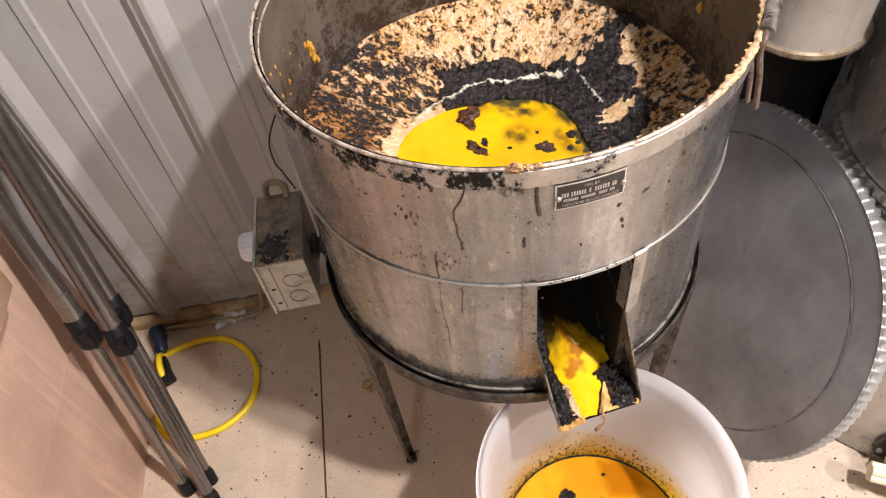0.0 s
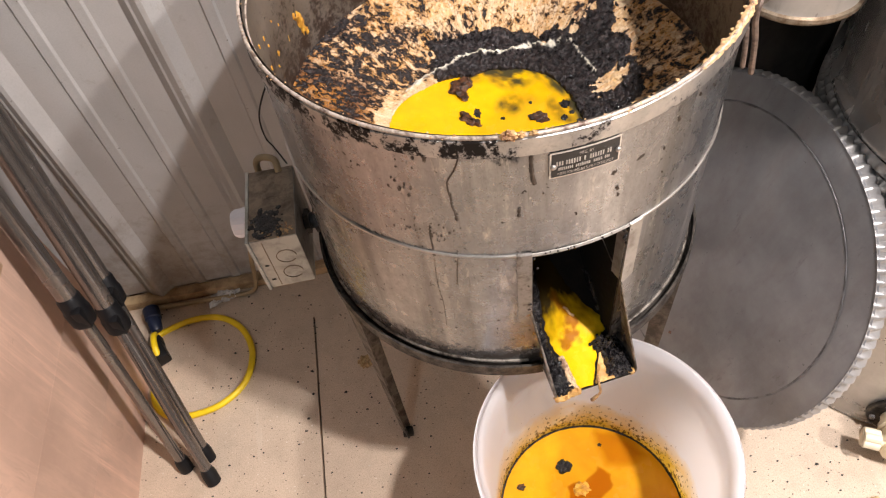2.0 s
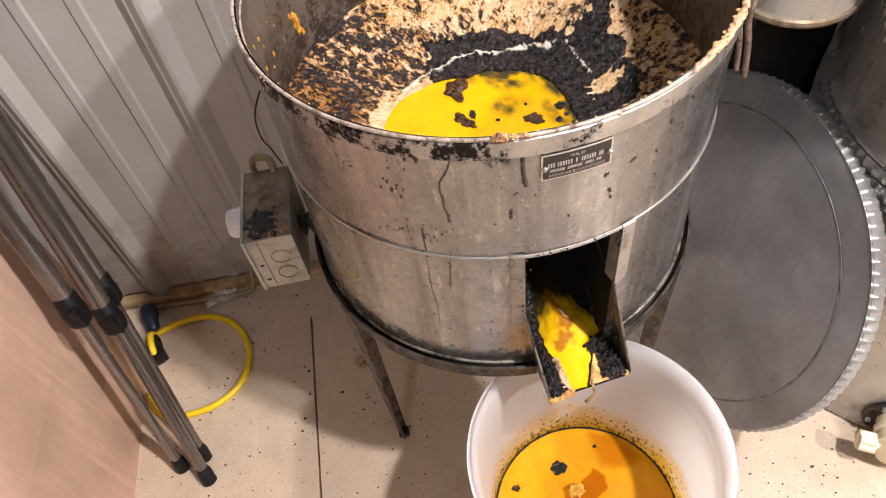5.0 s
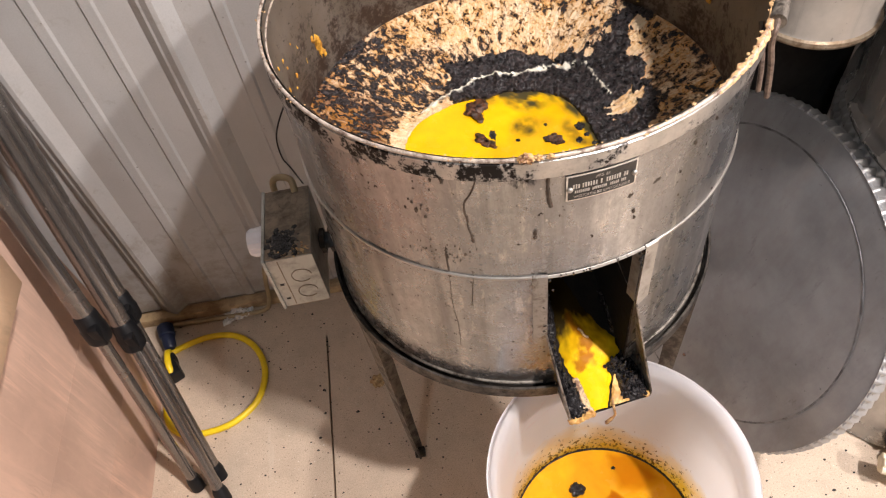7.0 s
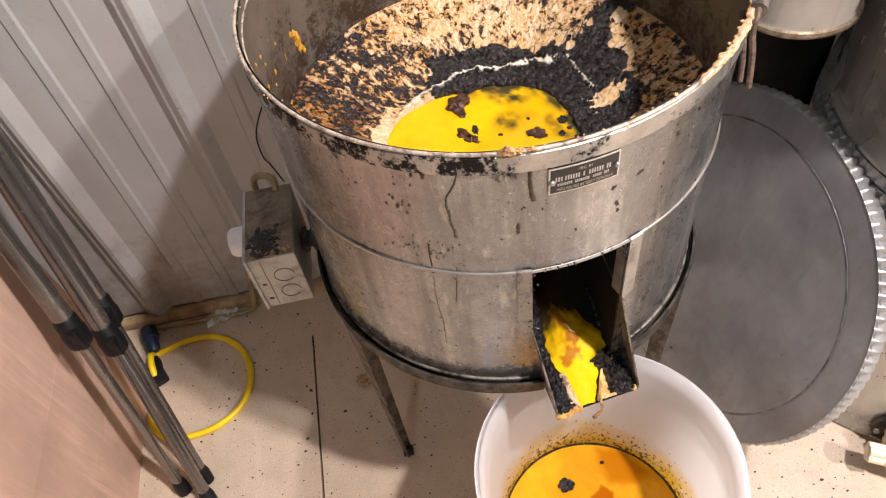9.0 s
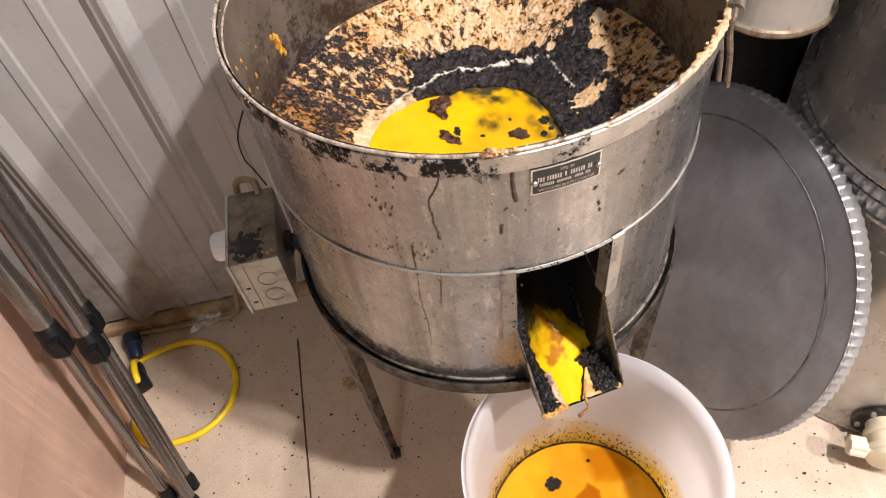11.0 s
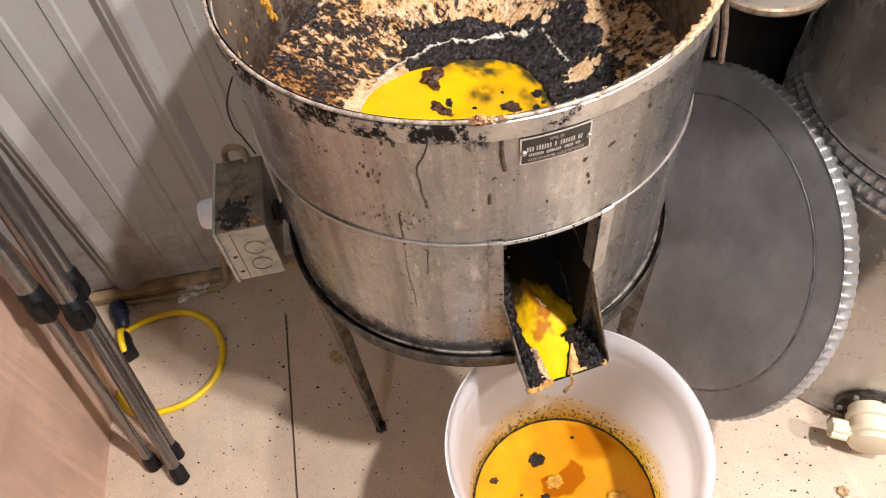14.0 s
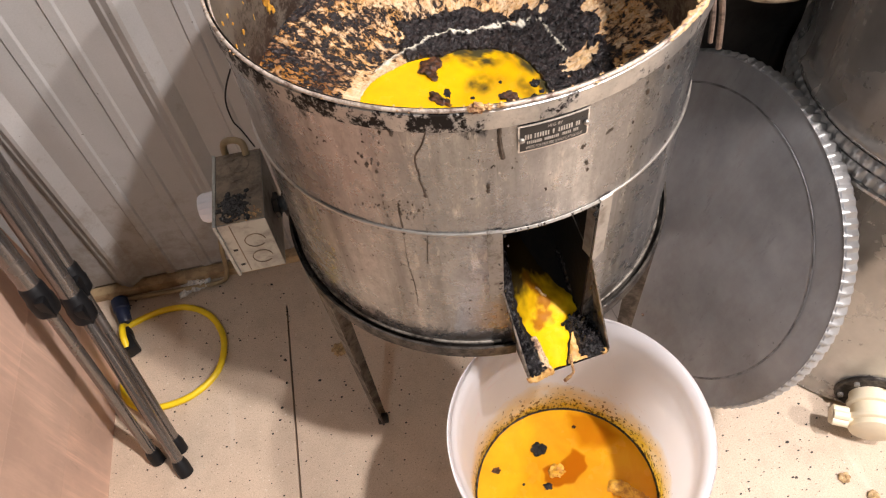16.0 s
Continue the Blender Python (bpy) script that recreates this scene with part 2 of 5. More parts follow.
def wall_material():
    n = Nodes("painted_wall_steel")
    cloud = n.noise(5, 6)
    streak = n.noise(20, 6, 0.65, (1, 1, 0.08))
    col = n.mix(n.step(cloud, 0.35, 0.68), (0.41, 0.395, 0.38), (0.48, 0.465, 0.45))
    col = n.mix(n.step(streak, 0.55, 0.75, 0, 0.25), col, (0.36, 0.335, 0.30))
    col = n.mix(n.step(n.noise(380, 4, 0.8), 0.44, 0.66, 0, 0.3), col, (0.34, 0.325, 0.31))
    low = n.step(n.height(), 0.35, 0.0)
    col = n.mix(n.step(n.math("ADD", n.math("MULTIPLY", low, 0.25), n.noise(24, 6, 0.7)), 0.60, 0.78, 0, 0.6), col, (0.27, 0.22, 0.17))
    col = n.mix(n.step(n.noise(120, 3), 0.72, 0.74, 0, 0.7), col, (0.12, 0.10, 0.08))
    n.bump(n.noise(40, 4), 0.05, 0.001)
    return n.set(col, n.step(cloud, 0.3, 0.7, 0.36, 0.5), 0.0)


def cardboard_material(name="cardboard", base=(0.62, 0.415, 0.315)):
    n = Nodes(name)
    cloud = n.noise(6, 6)
    grain = n.noise(36, 6, 0.7, (1, 1, 0.14))
    col = n.mix(n.step(cloud, 0.35, 0.68), tuple(c * 0.86 for c in base), tuple(min(1, c * 1.16) for c in base))
    col = n.mix(n.step(grain, 0.50, 0.72, 0, 0.4), col, tuple(min(1, c * 1.35) for c in base))
    col = n.mix(n.step(n.noise(14, 6, 0.7, warp=1.0), 0.62, 0.74, 0, 0.5), col, tuple(c * 0.55 for c in base))
    scuff = n.math("MULTIPLY", n.step(n.noise(3.2, 3), 0.46, 0.60), n.step(n.noise(55, 7, 0.75, (1, 1, 0.05), 0.3), 0.50, 0.68))
    col = n.mix(n.math("MULTIPLY", scuff, 0.65), col, tuple(min(1, c * 1.55) for c in base))
    col = n.mix(n.step(n.noise(9, 5, 0.7, (1, 1, 0.6)), 0.64, 0.70, 0, 0.35), col, tuple(c * 0.5 for c in base))
    n.bump(n.math("ADD", grain, n.noise(300, 3)), 0.12, 0.001)
    return n.set(col, n.step(scuff, 0, 1, 0.55, 0.4), 0.0)


def bucket_material():
    """White plastic pail, splashed yellow-brown above the wax."""
    n = Nodes("white_pail_plastic")
    z = n.height()
    col = n.mix(n.step(n.noise(7, 5), 0.35, 0.68), (0.945, 0.94, 0.955), (0.965, 0.96, 0.975))
    col = n.mix(n.step(n.noise(20, 5, warp=1.0), 0.66, 0.76, 0, 0.3), col, (0.86, 0.60, 0.62))
    n.set(col, n.step(n.noise(30, 4), 0.3, 0.7, 0.32, 0.45), 0.0)
    return n.thin(col, 0.95)


def bucket_inside_material():
    n = Nodes("splashed_pail_plastic")
    z = n.height()
    col = n.mix(n.step(n.noise(7, 5), 0.35, 0.68), (0.945, 0.94, 0.955), (0.965, 0.96, 0.975))
    col = n.mix(n.step(n.noise(16, 5, warp=1.0), 0.62, 0.76, 0, 0.3), col, (0.86, 0.58, 0.60))
    near = n.step(z, 0.238, 0.122)
    film = n.step(n.math("ADD", n.math("MULTIPLY", near, 0.62), n.math("MULTIPLY", n.noise(14, 6, 0.65), 0.7)), 0.50, 0.90)
    col = n.mix(film, col, (0.90, 0.58, 0.06))
    dots = n.math("ADD", n.math("MULTIPLY", near, 0.24), n.noise(190, 3, 0.6, (1, 1, 0.6)))
    col = n.mix(n.step(dots, 0.74, 0.79), col, (0.22, 0.12, 0.02))
    n.bump(n.step(dots, 0.66, 0.76), 0.3, 0.001)
    n.set(col, n.step(film, 0, 1, 0.36, 0.25), 0.0)
    return n.thin(col, 0.60)


def mottled(name, a, b, scale, rough=0.4, bump=0.6, metal=0.0, lo=0.42, hi=0.6):
    n = Nodes(name)
    v = n.noise(scale, 6, 0.7, warp=0.4)
    n.bump(n.noise(scale * 1.5, 5, 0.7), bump, 0.0015)
    return n.set(n.mix(n.step(v, lo, hi), a, b), n.step(v, 0.3, 0.7, rough - 0.1, rough + 0.12), metal)


STEEL_TANK = tank_material()
STEEL_INSIDE = inside_material()
STEEL_BAND = band_material()
STEEL = steel_material("stainless_steel")
STEEL_LID = steel_material("dull_galvanised_steel", (0.325, 0.33, 0.345), 0.55, 0.38, 0.45)
STEEL_HONEY = steel_material("hazy_stainless_steel", (0.44, 0.425, 0.405), 0.35, 0.24, 0.72)
BEAD_DARK = mottled("dark_bead_metal", (0.25, 0.25, 0.26), (0.10, 0.098, 0.10), 45, 0.5, 0.3, 0.4)
STEEL_CAN = steel_material("satin_stainless_steel", (0.46, 0.415, 0.365), 0.45, 0.34, 0.40)
STEEL_CRIMP = steel_material("bright_crimped_steel", (0.40, 0.395, 0.39), 0.4, 0.42, 0.60)
IRON_LEG = mottled("worn_leg_iron", (0.17, 0.15, 0.125), (0.045, 0.036, 0.03), 40, 0.42, 0.4, 0.6)
STEEL_GRIMY = mottled("grimy_steel", (0.30, 0.265, 0.225), (0.035, 0.026, 0.02), 48, 0.42, 0.4, 0.5)
STEEL_RIM = mottled("scraped_rim_steel", (0.58, 0.49, 0.41), (0.15, 0.095, 0.07), 90, 0.42, 0.8, 0.2, 0.46, 0.62)
RIM_WAX = mottled("wax_on_rim", (0.66, 0.43, 0.21), (0.30, 0.14, 0.07), 110, 0.45, 0.9, 0.0, 0.46, 0.66)
IRON = mottled("blackened_iron", (0.085, 0.072, 0.06), (0.016, 0.013, 0.011), 60, 0.5, 0.5, 0.45)
CRUST = crust_material()
CHAR = mottled("black_char", (0.010, 0.009, 0.010), (0.085, 0.078, 0.078), 190, 0.17, 1.0, 0.0, 0.50, 0.72)
WAX_POOL = wax_material("molten_yellow_wax", (0.90, 0.52, 0.002), (0.86, 0.45, 0.002))
WAX_PAIL = wax_material("cooling_amber_wax", (0.76, 0.38, 0.012), (0.70, 0.31, 0.008), 0.16, (0.44, 0.125, 0.004))
FLANGE_WORN = mottled("worn_flange_steel", (0.44, 0.41, 0.37), (0.22, 0.19, 0.155), 45, 0.4, 0.3, 0.6, 0.46, 0.74)
FLANGE = mottled("rust_speckled_steel", (0.28, 0.26, 0.235), (0.09, 0.066, 0.05), 80, 0.42, 0.6, 0.5, 0.50, 0.68)
RIM_BRASS = mottled("tarnished_steel", (0.46, 0.37, 0.27), (0.24, 0.17, 0.11), 60, 0.35, 0.3, 0.7)
# Near-black: char on the spout floor, painted shade in its throat.
SHADE_SOOT = mottled("soot", (0.005, 0.0045, 0.004), (0.012, 0.009, 0.007), 60, 0.85, 0.6)
SHADE_SOOT.node_tree.nodes["Principled BSDF"].inputs["Specular IOR Level"].default_value = 0.15
WAX_CRUMB = mottled("crumbly_yellow_wax", (0.80, 0.46, 0.06), (0.50, 0.22, 0.03), 120, 0.5, 0.8)
WAX_PALE = mottled("pale_set_wax", (0.66, 0.42, 0.18), (0.20, 0.085, 0.035), 150, 0.4, 0.8)
FLOOR_CRUMB = mottled("dusty_wax_crumb", (0.56, 0.40, 0.20), (0.30, 0.18, 0.08), 110, 0.6, 0.8)
COMB = mottled("brown_comb_scrap", (0.15, 0.055, 0.020), (0.025, 0.012, 0.008), 170, 0.36, 1.0, 0.0, 0.40, 0.56)
FLOOR = floor_material()
WALL = wall_material()
CARD = cardboard_material()
TAPE = cardboard_material("brown_packing_tape", (0.55, 0.37, 0.28))
TAPE.node_tree.nodes["Principled BSDF"].inputs["Roughness"].default_value = 0.3
CARD_PALE = cardboard_material("pale_cardboard", (0.62, 0.42, 0.27))
PINE = mottled("dusty_pine", (0.50, 0.36, 0.20), (0.30, 0.20, 0.11), 30, 0.65, 0.3)
PAIL = bucket_material()
PAIL_IN = bucket_inside_material()
ZINC = mottled("galvanised_box", (0.42, 0.42, 0.39), (0.20, 0.19, 0.17), 38, 0.42, 0.3, 0.5, 0.46, 0.72)
ZINC_DIRTY = mottled("dirty_galvanised_box", (0.27, 0.21, 0.15), (0.095, 0.066, 0.044), 55, 0.6, 0.6, 0.1, 0.42, 0.68)
WHITE_KNOB = plain("white_knob_plastic", (0.80, 0.80, 0.86), 0.35, 0, 0.06)
BLACK_PLASTIC = plain("black_plastic", (0.007, 0.007, 0.008), 0.5, 0, 0.3)
BLACK_PLASTIC.node_tree.nodes["Principled BSDF"].inputs["Specular IOR Level"].default_value = 0.3
NAVY_PLASTIC = plain("navy_plastic", (0.012, 0.020, 0.052), 0.45, 0, 0.3)
TUBE = plain("grey_anodised_tube", (0.235, 0.215, 0.20), 0.22, 0.85, 0.05, 12, 0.02)
YELLOW = plain("yellow_cord", (0.86, 0.60, 0.012), 0.38, 0, 0.12)
TAN_CORD = plain("tan_cord", (0.36, 0.27, 0.15), 0.55, 0, 0.25)
PLATE_BLACK = plain("black_plate_enamel", (0.014, 0.013, 0.013), 0.32, 0, 0.3)
PLATE_BRIGHT = plain("bright_plate_aluminium", (0.74, 0.68, 0.60), 0.35, 0.4, 0.2, 200)
PLATE_PRINT = plain("worn_plate_print", (0.50, 0.46, 0.41), 0.4, 0.2, 0.3, 300)
VALVE = plain("ivory_nylon", (0.80, 0.70, 0.52), 0.38, 0, 0.1, 30)
SHADE_BLACK = mottled("shade_black", (0.016, 0.013, 0.011), (0.008, 0.007, 0.006), 20, 0.7, 0.3)
CEILING = plain("ceiling_panel", (0.20, 0.19, 0.18), 0.7, 0, 0.05, 5)
ROOM_WALL = plain("painted_room_wall", (0.17, 0.155, 0.14), 0.6, 0, 0.08, 5)
LAMP_GLOW = Nodes("lit_diffuser").set((0.9, 0.9, 0.9), 0.5, 0.0, Emission_Color=(1.0, 0.93, 0.84), Emission_Strength=6.0)


# ---------------------------------------------------------------- mesh helpers
def thing(name, place, label, category, group="", kind=""):
    ob = new(name)
    ob.empty_display_size = 0.05
    ob.location = place
    return tagged(ob, label, category, group, kind)


def mesh_of(name, bm, material, smooth=True):
    bmesh.ops.recalc_face_normals(bm, faces=bm.faces)
    me = bpy.data.meshes.new(name)
    bm.to_mesh(me)
    bm.free()
    for mat in material if isinstance(material, (list, tuple)) else [material]:
        me.materials.append(mat)
    if smooth:
        for f in me.polygons:
            f.use_smooth = True
        me.set_sharp_from_angle(angle=radians(38))
    return me


def part(name, bm, material, parent, label="", smooth=True):
    """Links a bmesh, given in world places, as one mesh under a thing or a part."""
    base = Vector((0, 0, 0))
    up = parent
    while up is not None:
        base += up.location
        up = up.parent
    bmesh.ops.translate(bm, verts=bm.verts, vec=-base)
    ob = new(name, mesh_of(name, bm, material, smooth))
    ob.parent = parent
    return tagged(ob, label)


def single(name, bm, material, label, category, group="", kind="", smooth=True):
    ob = new(name, mesh_of(name, bm, material, smooth))
    return tagged(ob, label, category, group, kind)


def box(bm, lo, hi, bevel=0.0, turn=None):
    r = bmesh.ops.create_cube(bm, size=1.0)
    verts = r["verts"]
    c, s = (Vector(lo) + Vector(hi)) / 2, Vector(hi) - Vector(lo)
    bmesh.ops.scale(bm, vec=s, verts=verts)
    if bevel:
        edges = list({e for v in verts for e in v.link_edges})
        made = bmesh.ops.bevel(bm, geom=edges, offset=bevel, segments=2, affect="EDGES", profile=0.6)
        verts = list({v for f in made["faces"] for v in f.verts} | {v for v in verts if v.is_valid})
    m = Matrix.Translation(c) @ (turn or Matrix())
    bmesh.ops.transform(bm, matrix=m, verts=verts)
    return bm


def lathe(bm, profile, steps=96, a0=0.0, a1=360.0, centre=(0, 0), closed_profile=False):
    """Turns a profile of (radius, height) about the upright axis."""
    full = abs(a1 - a0 - 360) < 1e-6
    cols = []
    for i in range(steps if full else steps + 1):
        a = radians(a0 + (a1 - a0) * i / steps)
        cols.append([bm.verts.new((centre[0] + r * math.cos(a), centre[1] + r * math.sin(a), z)) for r, z in profile])
    n = len(profile)
    for i in range(steps):
        p, q = cols[i], cols[(i + 1) % len(cols)]
        for k in range(n if closed_profile else n - 1):
            bm.faces.new((p[k], q[k], q[(k + 1) % n], p[(k + 1) % n]))
    if not full and closed_profile:
        bm.faces.new(cols[0]), bm.faces.new(cols[-1])
    return bm


def smooth_path(points, per=8):
    """A Catmull-Rom line through the points."""
    pts = [Vector(p) for p in points]
    pts = [2 * pts[0] - pts[1], *pts, 2 * pts[-1] - pts[-2]]
    out = []
    for i in range(1, len(pts) - 2):
        a, b, c, d = pts[i - 1:i + 3]
        for k in range(per):
            t = k / per
            out.append(0.5 * (2 * b + (c - a) * t + (2 * a - 5 * b + 4 * c - d) * t * t + (3 * b - a - 3 * c + d) * t ** 3))
    out.append(pts[-2])
    return out


def tube(bm, path, radius, sides=10, ends=True):
    """A round tube along a path; radius is one number or one for each point."""
    path = [Vector(p) for p in path]
    rings = []
    side = None
    for i, p in enumerate(path):
        d = (path[min(i + 1, len(path) - 1)] - path[max(i - 1, 0)]).normalized()
        if side is None:
            side = d.orthogonal().normalized()
        side = (side - d * side.dot(d)).normalized()
        other = d.cross(side)
        r = radius[i] if isinstance(radius, (list, tuple)) else radius
        rings.append([bm.verts.new(p + (side * math.cos(2 * math.pi * k / sides) + other * math.sin(2 * math.pi * k / sides)) * r) for k in range(sides)])
    for a, b in zip(rings, rings[1:]):
        for k in range(sides):
            bm.faces.new((a[k], a[(k + 1) % sides], b[(k + 1) % sides], b[k]))
    if ends:
        bm.faces.new(rings[0]), bm.faces.new(rings[-1])
    return bm


def lump(bm, centre, size, seed=0.0, rough=0.35, detail=3, flat=None):
    """An uneven clump; flat cuts its underside at that height."""
    r = bmesh.ops.create_icosphere(bm, subdivisions=detail, radius=1.0)
    for v in r["verts"]:
        n = v.co.normalized()
        k = 1 + rough * noise.fractal(n * 2.3 + Vector((seed, seed * 1.7, 0)), 1.0, 2.1, 4)
        v.co = Vector((n.x * size[0] * k, n.y * size[1] * k, n.z * size[2] * k)) + Vector(centre)
        if flat is not None:
            v.co.z = max(v.co.z, flat)
    return bm


def sheet(bm, corners, thick):
    """A flat plate from corners in order, with a thickness."""
    pts = [Vector(c) for c in corners]
    nrm = (pts[1] - pts[0]).cross(pts[2] - pts[0]).normalized() * thick
    a = [bm.verts.new(p) for p in pts]
    b = [bm.verts.new(p + nrm) for p in pts]
    bm.faces.new(a), bm.faces.new(b)
    for i in range(len(pts)):
        j = (i + 1) % len(pts)
        bm.faces.new((a[i], a[j], b[j], b[i]))
    return bm


def polar(angle, r, z):
    """A place round the melter's axis; the angle is from the front, to its right, in radians."""
    return Vector((r * math.sin(angle), -r * math.cos(angle), z))


# ---------------------------------------------------------------- room
def floor_slab():
    bm = bmesh.new()
    x0, x1, y0, y1, g = -2.6, 5.0, -3.6, 0.32, 0.0019
    jx, jy = -0.3632, 0.168

    def rect(a, b, c, d, z=0.0):
        bm.faces.new([bm.verts.new(p) for p in ((a, c, z), (b, c, z), (b, d, z), (a, d, z))])

    rect(x0, jx - g, y0, jy), rect(jx + g, x1, y0, jy), rect(x0, x1, jy, y1)
    rect(jx - g, jx + g, y0, jy, -0.014)
    for sx in (jx - g, jx + g):
        bm.faces.new([bm.verts.new(p) for p in ((sx, y0, 0), (sx, jy, 0), (sx, jy, -0.014), (sx, y0, -0.014))])
    bm.faces.new([bm.verts.new(p) for p in ((x0, y0, -0.1), (x1, y0, -0.1), (x1, y1, -0.1), (x0, y1, -0.1))])
    return single("floor", bm, FLOOR, "cream painted concrete floor with dark flecks and a saw joint", "floor", kind="structure", smooth=False)


floor_slab()


def rib_profile():
    """The wall sheet's section: wide ribs 0.24 m apart with two low swages between."""
    pts = []
    first = -0.425 - 0.24 * 9
    for i in range(33):
        x = first + 0.24 * i
        pts += [(x - 0.036, 0.0), (x - 0.0225, 0.0115), (x - 0.0185, 0.0120), (x - 0.0075, 0.019), (x - 0.0005, 0.019), (x + 0.0195, 0.0)]
        for s in (0.0740, 0.1475):
            pts += [(x + s - 0.0072, 0.0), (x + s - 0.0042, 0.0034), (x + s + 0.0105, 0.0034), (x + s + 0.0140, 0.0)]
    return pts


def ribbed_wall():
    bm = bmesh.new()
    pts = [p for p in rib_profile() if -2.55 < p[0] < 4.98]
    y = 0.292
    lo = [bm.verts.new((x, y - h, 0.022)) for x, h in pts]
    hi = [bm.verts.new((x, y - h, 2.6)) for x, h in pts]
    for i in range(len(pts) - 1):
        bm.faces.new((lo[i], lo[i + 1], hi[i + 1], hi[i]))
    back = [bm.verts.new(p) for p in ((-2.6, y + 0.03, 0.0), (5.0, y + 0.03, 0.0), (5.0, y + 0.03, 2.6), (-2.6, y + 0.03, 2.6))]
    bm.faces.new(back)
    ob = single("wall_north", bm, WALL, "white ribbed sheet-metal wall, dusty near the floor", "wall", kind="structure", smooth=False)
    return ob


ribbed_wall()


def room_shell():
    # Unseen walls and ceiling, added and kept dark to limit bounced light.
    for name, lo, hi in (("wall_south", (-2.7, -3.7, 0), (5.1, -3.6, 2.6)), ("wall_west", (-2.7, -3.6, 0), (-2.6, 0.32, 2.6)), ("wall_east", (5.0, -3.6, 0), (5.1, 0.32, 2.6))):
        single(name, box(bmesh.new(), lo, hi), ROOM_WALL, "unseen dark wall closing the workroom, limits bounced light", "wall", kind="structure", smooth=False)
    single("ceiling", box(bmesh.new(), (-2.7, -3.7, 2.6), (5.1, 0.34, 2.7)), CEILING, "unseen dark grey ceiling of the workroom, limits bounced light", "ceiling", kind="structure", smooth=False)
    bm = bmesh.new()
    box(bm, (-0.80, 0.268, 0.0), (0.9, 0.290, 0.021), 0.002)
    single("baseboard", bm, PINE, "narrow dusty pine strip along the wall's foot", "baseboard", kind="structure")


room_shell()


def ceiling_light(place, size):
    x, y, z = place
    t = thing("ceiling_light", (x, y, 2.6), "white square ceiling light, unseen, switched on", "ceiling light", "ceiling lights")
    bm = bmesh.new()
    w, d = size[0] / 2 + 0.03, size[1] / 2 + 0.03
    box(bm, (x - w, y - d, 2.545), (x + w, y + d, 2.599), 0.004)
    part("housing", bm, CEILING, t)
    bm = bmesh.new()
    box(bm, (x - w + 0.02, y - d + 0.02, 2.538), (x + w - 0.02, y + d - 0.02, 2.544))
    part("diffuser", bm, LAMP_GLOW, t)


for place, size, watts, colour in LAMPS:
    ceiling_light(place, size)

# ---------------------------------------------------------------- the melter
R, RIM, SEAM, LOW = 0.242, 0.814, 0.658, 0.438
OPEN_L, OPEN_R = -0.066, 0.338
melter = thing("wax_melter", (0, 0, LOW), "round stainless wax melter crusted with burnt wax on a stand", "wax melter")


def tank_wall():
    """The tank's side with the spout's opening cut through."""
    bm = bmesh.new()
    angles = sorted({round(-math.pi + 2 * math.pi * i / 128, 5) for i in range(128)} | {OPEN_L, OPEN_R})
    heights = [LOW, 0.455, 0.5, 0.55, 0.60, SEAM, 0.70, 0.74, 0.78, RIM]
    for side, r in ((0, R), (1, R - 0.0025)):
        grid = [[bm.verts.new(polar(a, r + 0.0007 * noise.noise(Vector((math.cos(a) * 2.2, math.sin(a) * 2.2, z * 5))), z)) for z in heights] for a in angles]
        n = len(angles)
        for i in range(n):
            j = (i + 1) % n
            gone = angles[i] >= OPEN_L - 1e-6 and angles[i] < OPEN_R - 1e-6
            for k in range(len(heights) - 1):
                if gone and heights[k + 1] <= SEAM + 1e-6:
                    continue
                f = bm.faces.new((grid[i][k], grid[j][k], grid[j][k + 1], grid[i][k + 1]))
                f.material_index = side
    ob = part("tank_wall", bm, [STEEL_TANK, STEEL_INSIDE], melter, "stained stainless steel side with dark drips")
    for f in ob.data.polygons:
        f.use_smooth = True
    return ob


wall_ob = tank_wall()


def ring(name, r, z, thick, material, label="", a0=0.0, a1=360.0, steps=160, parent=None, wobble=0.0, squash=1.0):
    """A rolled bead round the tank."""
    bm = bmesh.new()
    path = []
    full = abs(a1 - a0 - 360) < 1e-6
    for i in range(steps if full else steps + 1):
        a = radians(a0 + (a1 - a0) * i / steps)
        path.append((a, r + wobble * noise.noise(Vector((math.cos(a) * 9, math.sin(a) * 9, z * 9)))))
    cols = []
    for a, rr in path:
        cols.append([bm.verts.new(polar(a, rr + thick * math.cos(k * math.pi / 5), z + squash * thick * math.sin(k * math.pi / 5))) for k in range(10)])
    for i in range(len(cols) if full else len(cols) - 1):
        p, q = cols[i], cols[(i + 1) % len(cols)]
        for k in range(10):
            bm.faces.new((p[k], q[k], q[(k + 1) % 10], p[(k + 1) % 10]))
    if not full:
        bm.faces.new(cols[0]), bm.faces.new(cols[-1])
    return part(name, bm, material, parent or melter, label)


ring("rolled_rim", R + 0.001, RIM, 0.0018, STEEL_RIM, "rolled steel rim scraped bright and spotted with char", wobble=0.0004)
# Only the arc that catches light is built, shaping in the highlight.
ring("lit_inner_lip", R - 0.0032, RIM - 0.010, 0.0011, STEEL_RIM, "inner edge of the rolled rim, only its lit arc", -128, -72, 60)
bm = bmesh.new()
lathe(bm, [(R + 0.0012, RIM - 0.021), (R + 0.0030, RIM - 0.0208), (R + 0.0032, RIM - 0.019), (R + 0.0028, RIM - 0.003), (R + 0.0012, RIM - 0.002)], 128)
part("rim_band", bm, STEEL_BAND, melter, "doubled steel band under the rim")
ring("seam_bead", R + 0.0008, SEAM + 0.001, 0.0017, STEEL, "bright rolled seam bead", math.degrees(OPEN_R) + 3.2, 360 + math.degrees(OPEN_L) - 1.6)
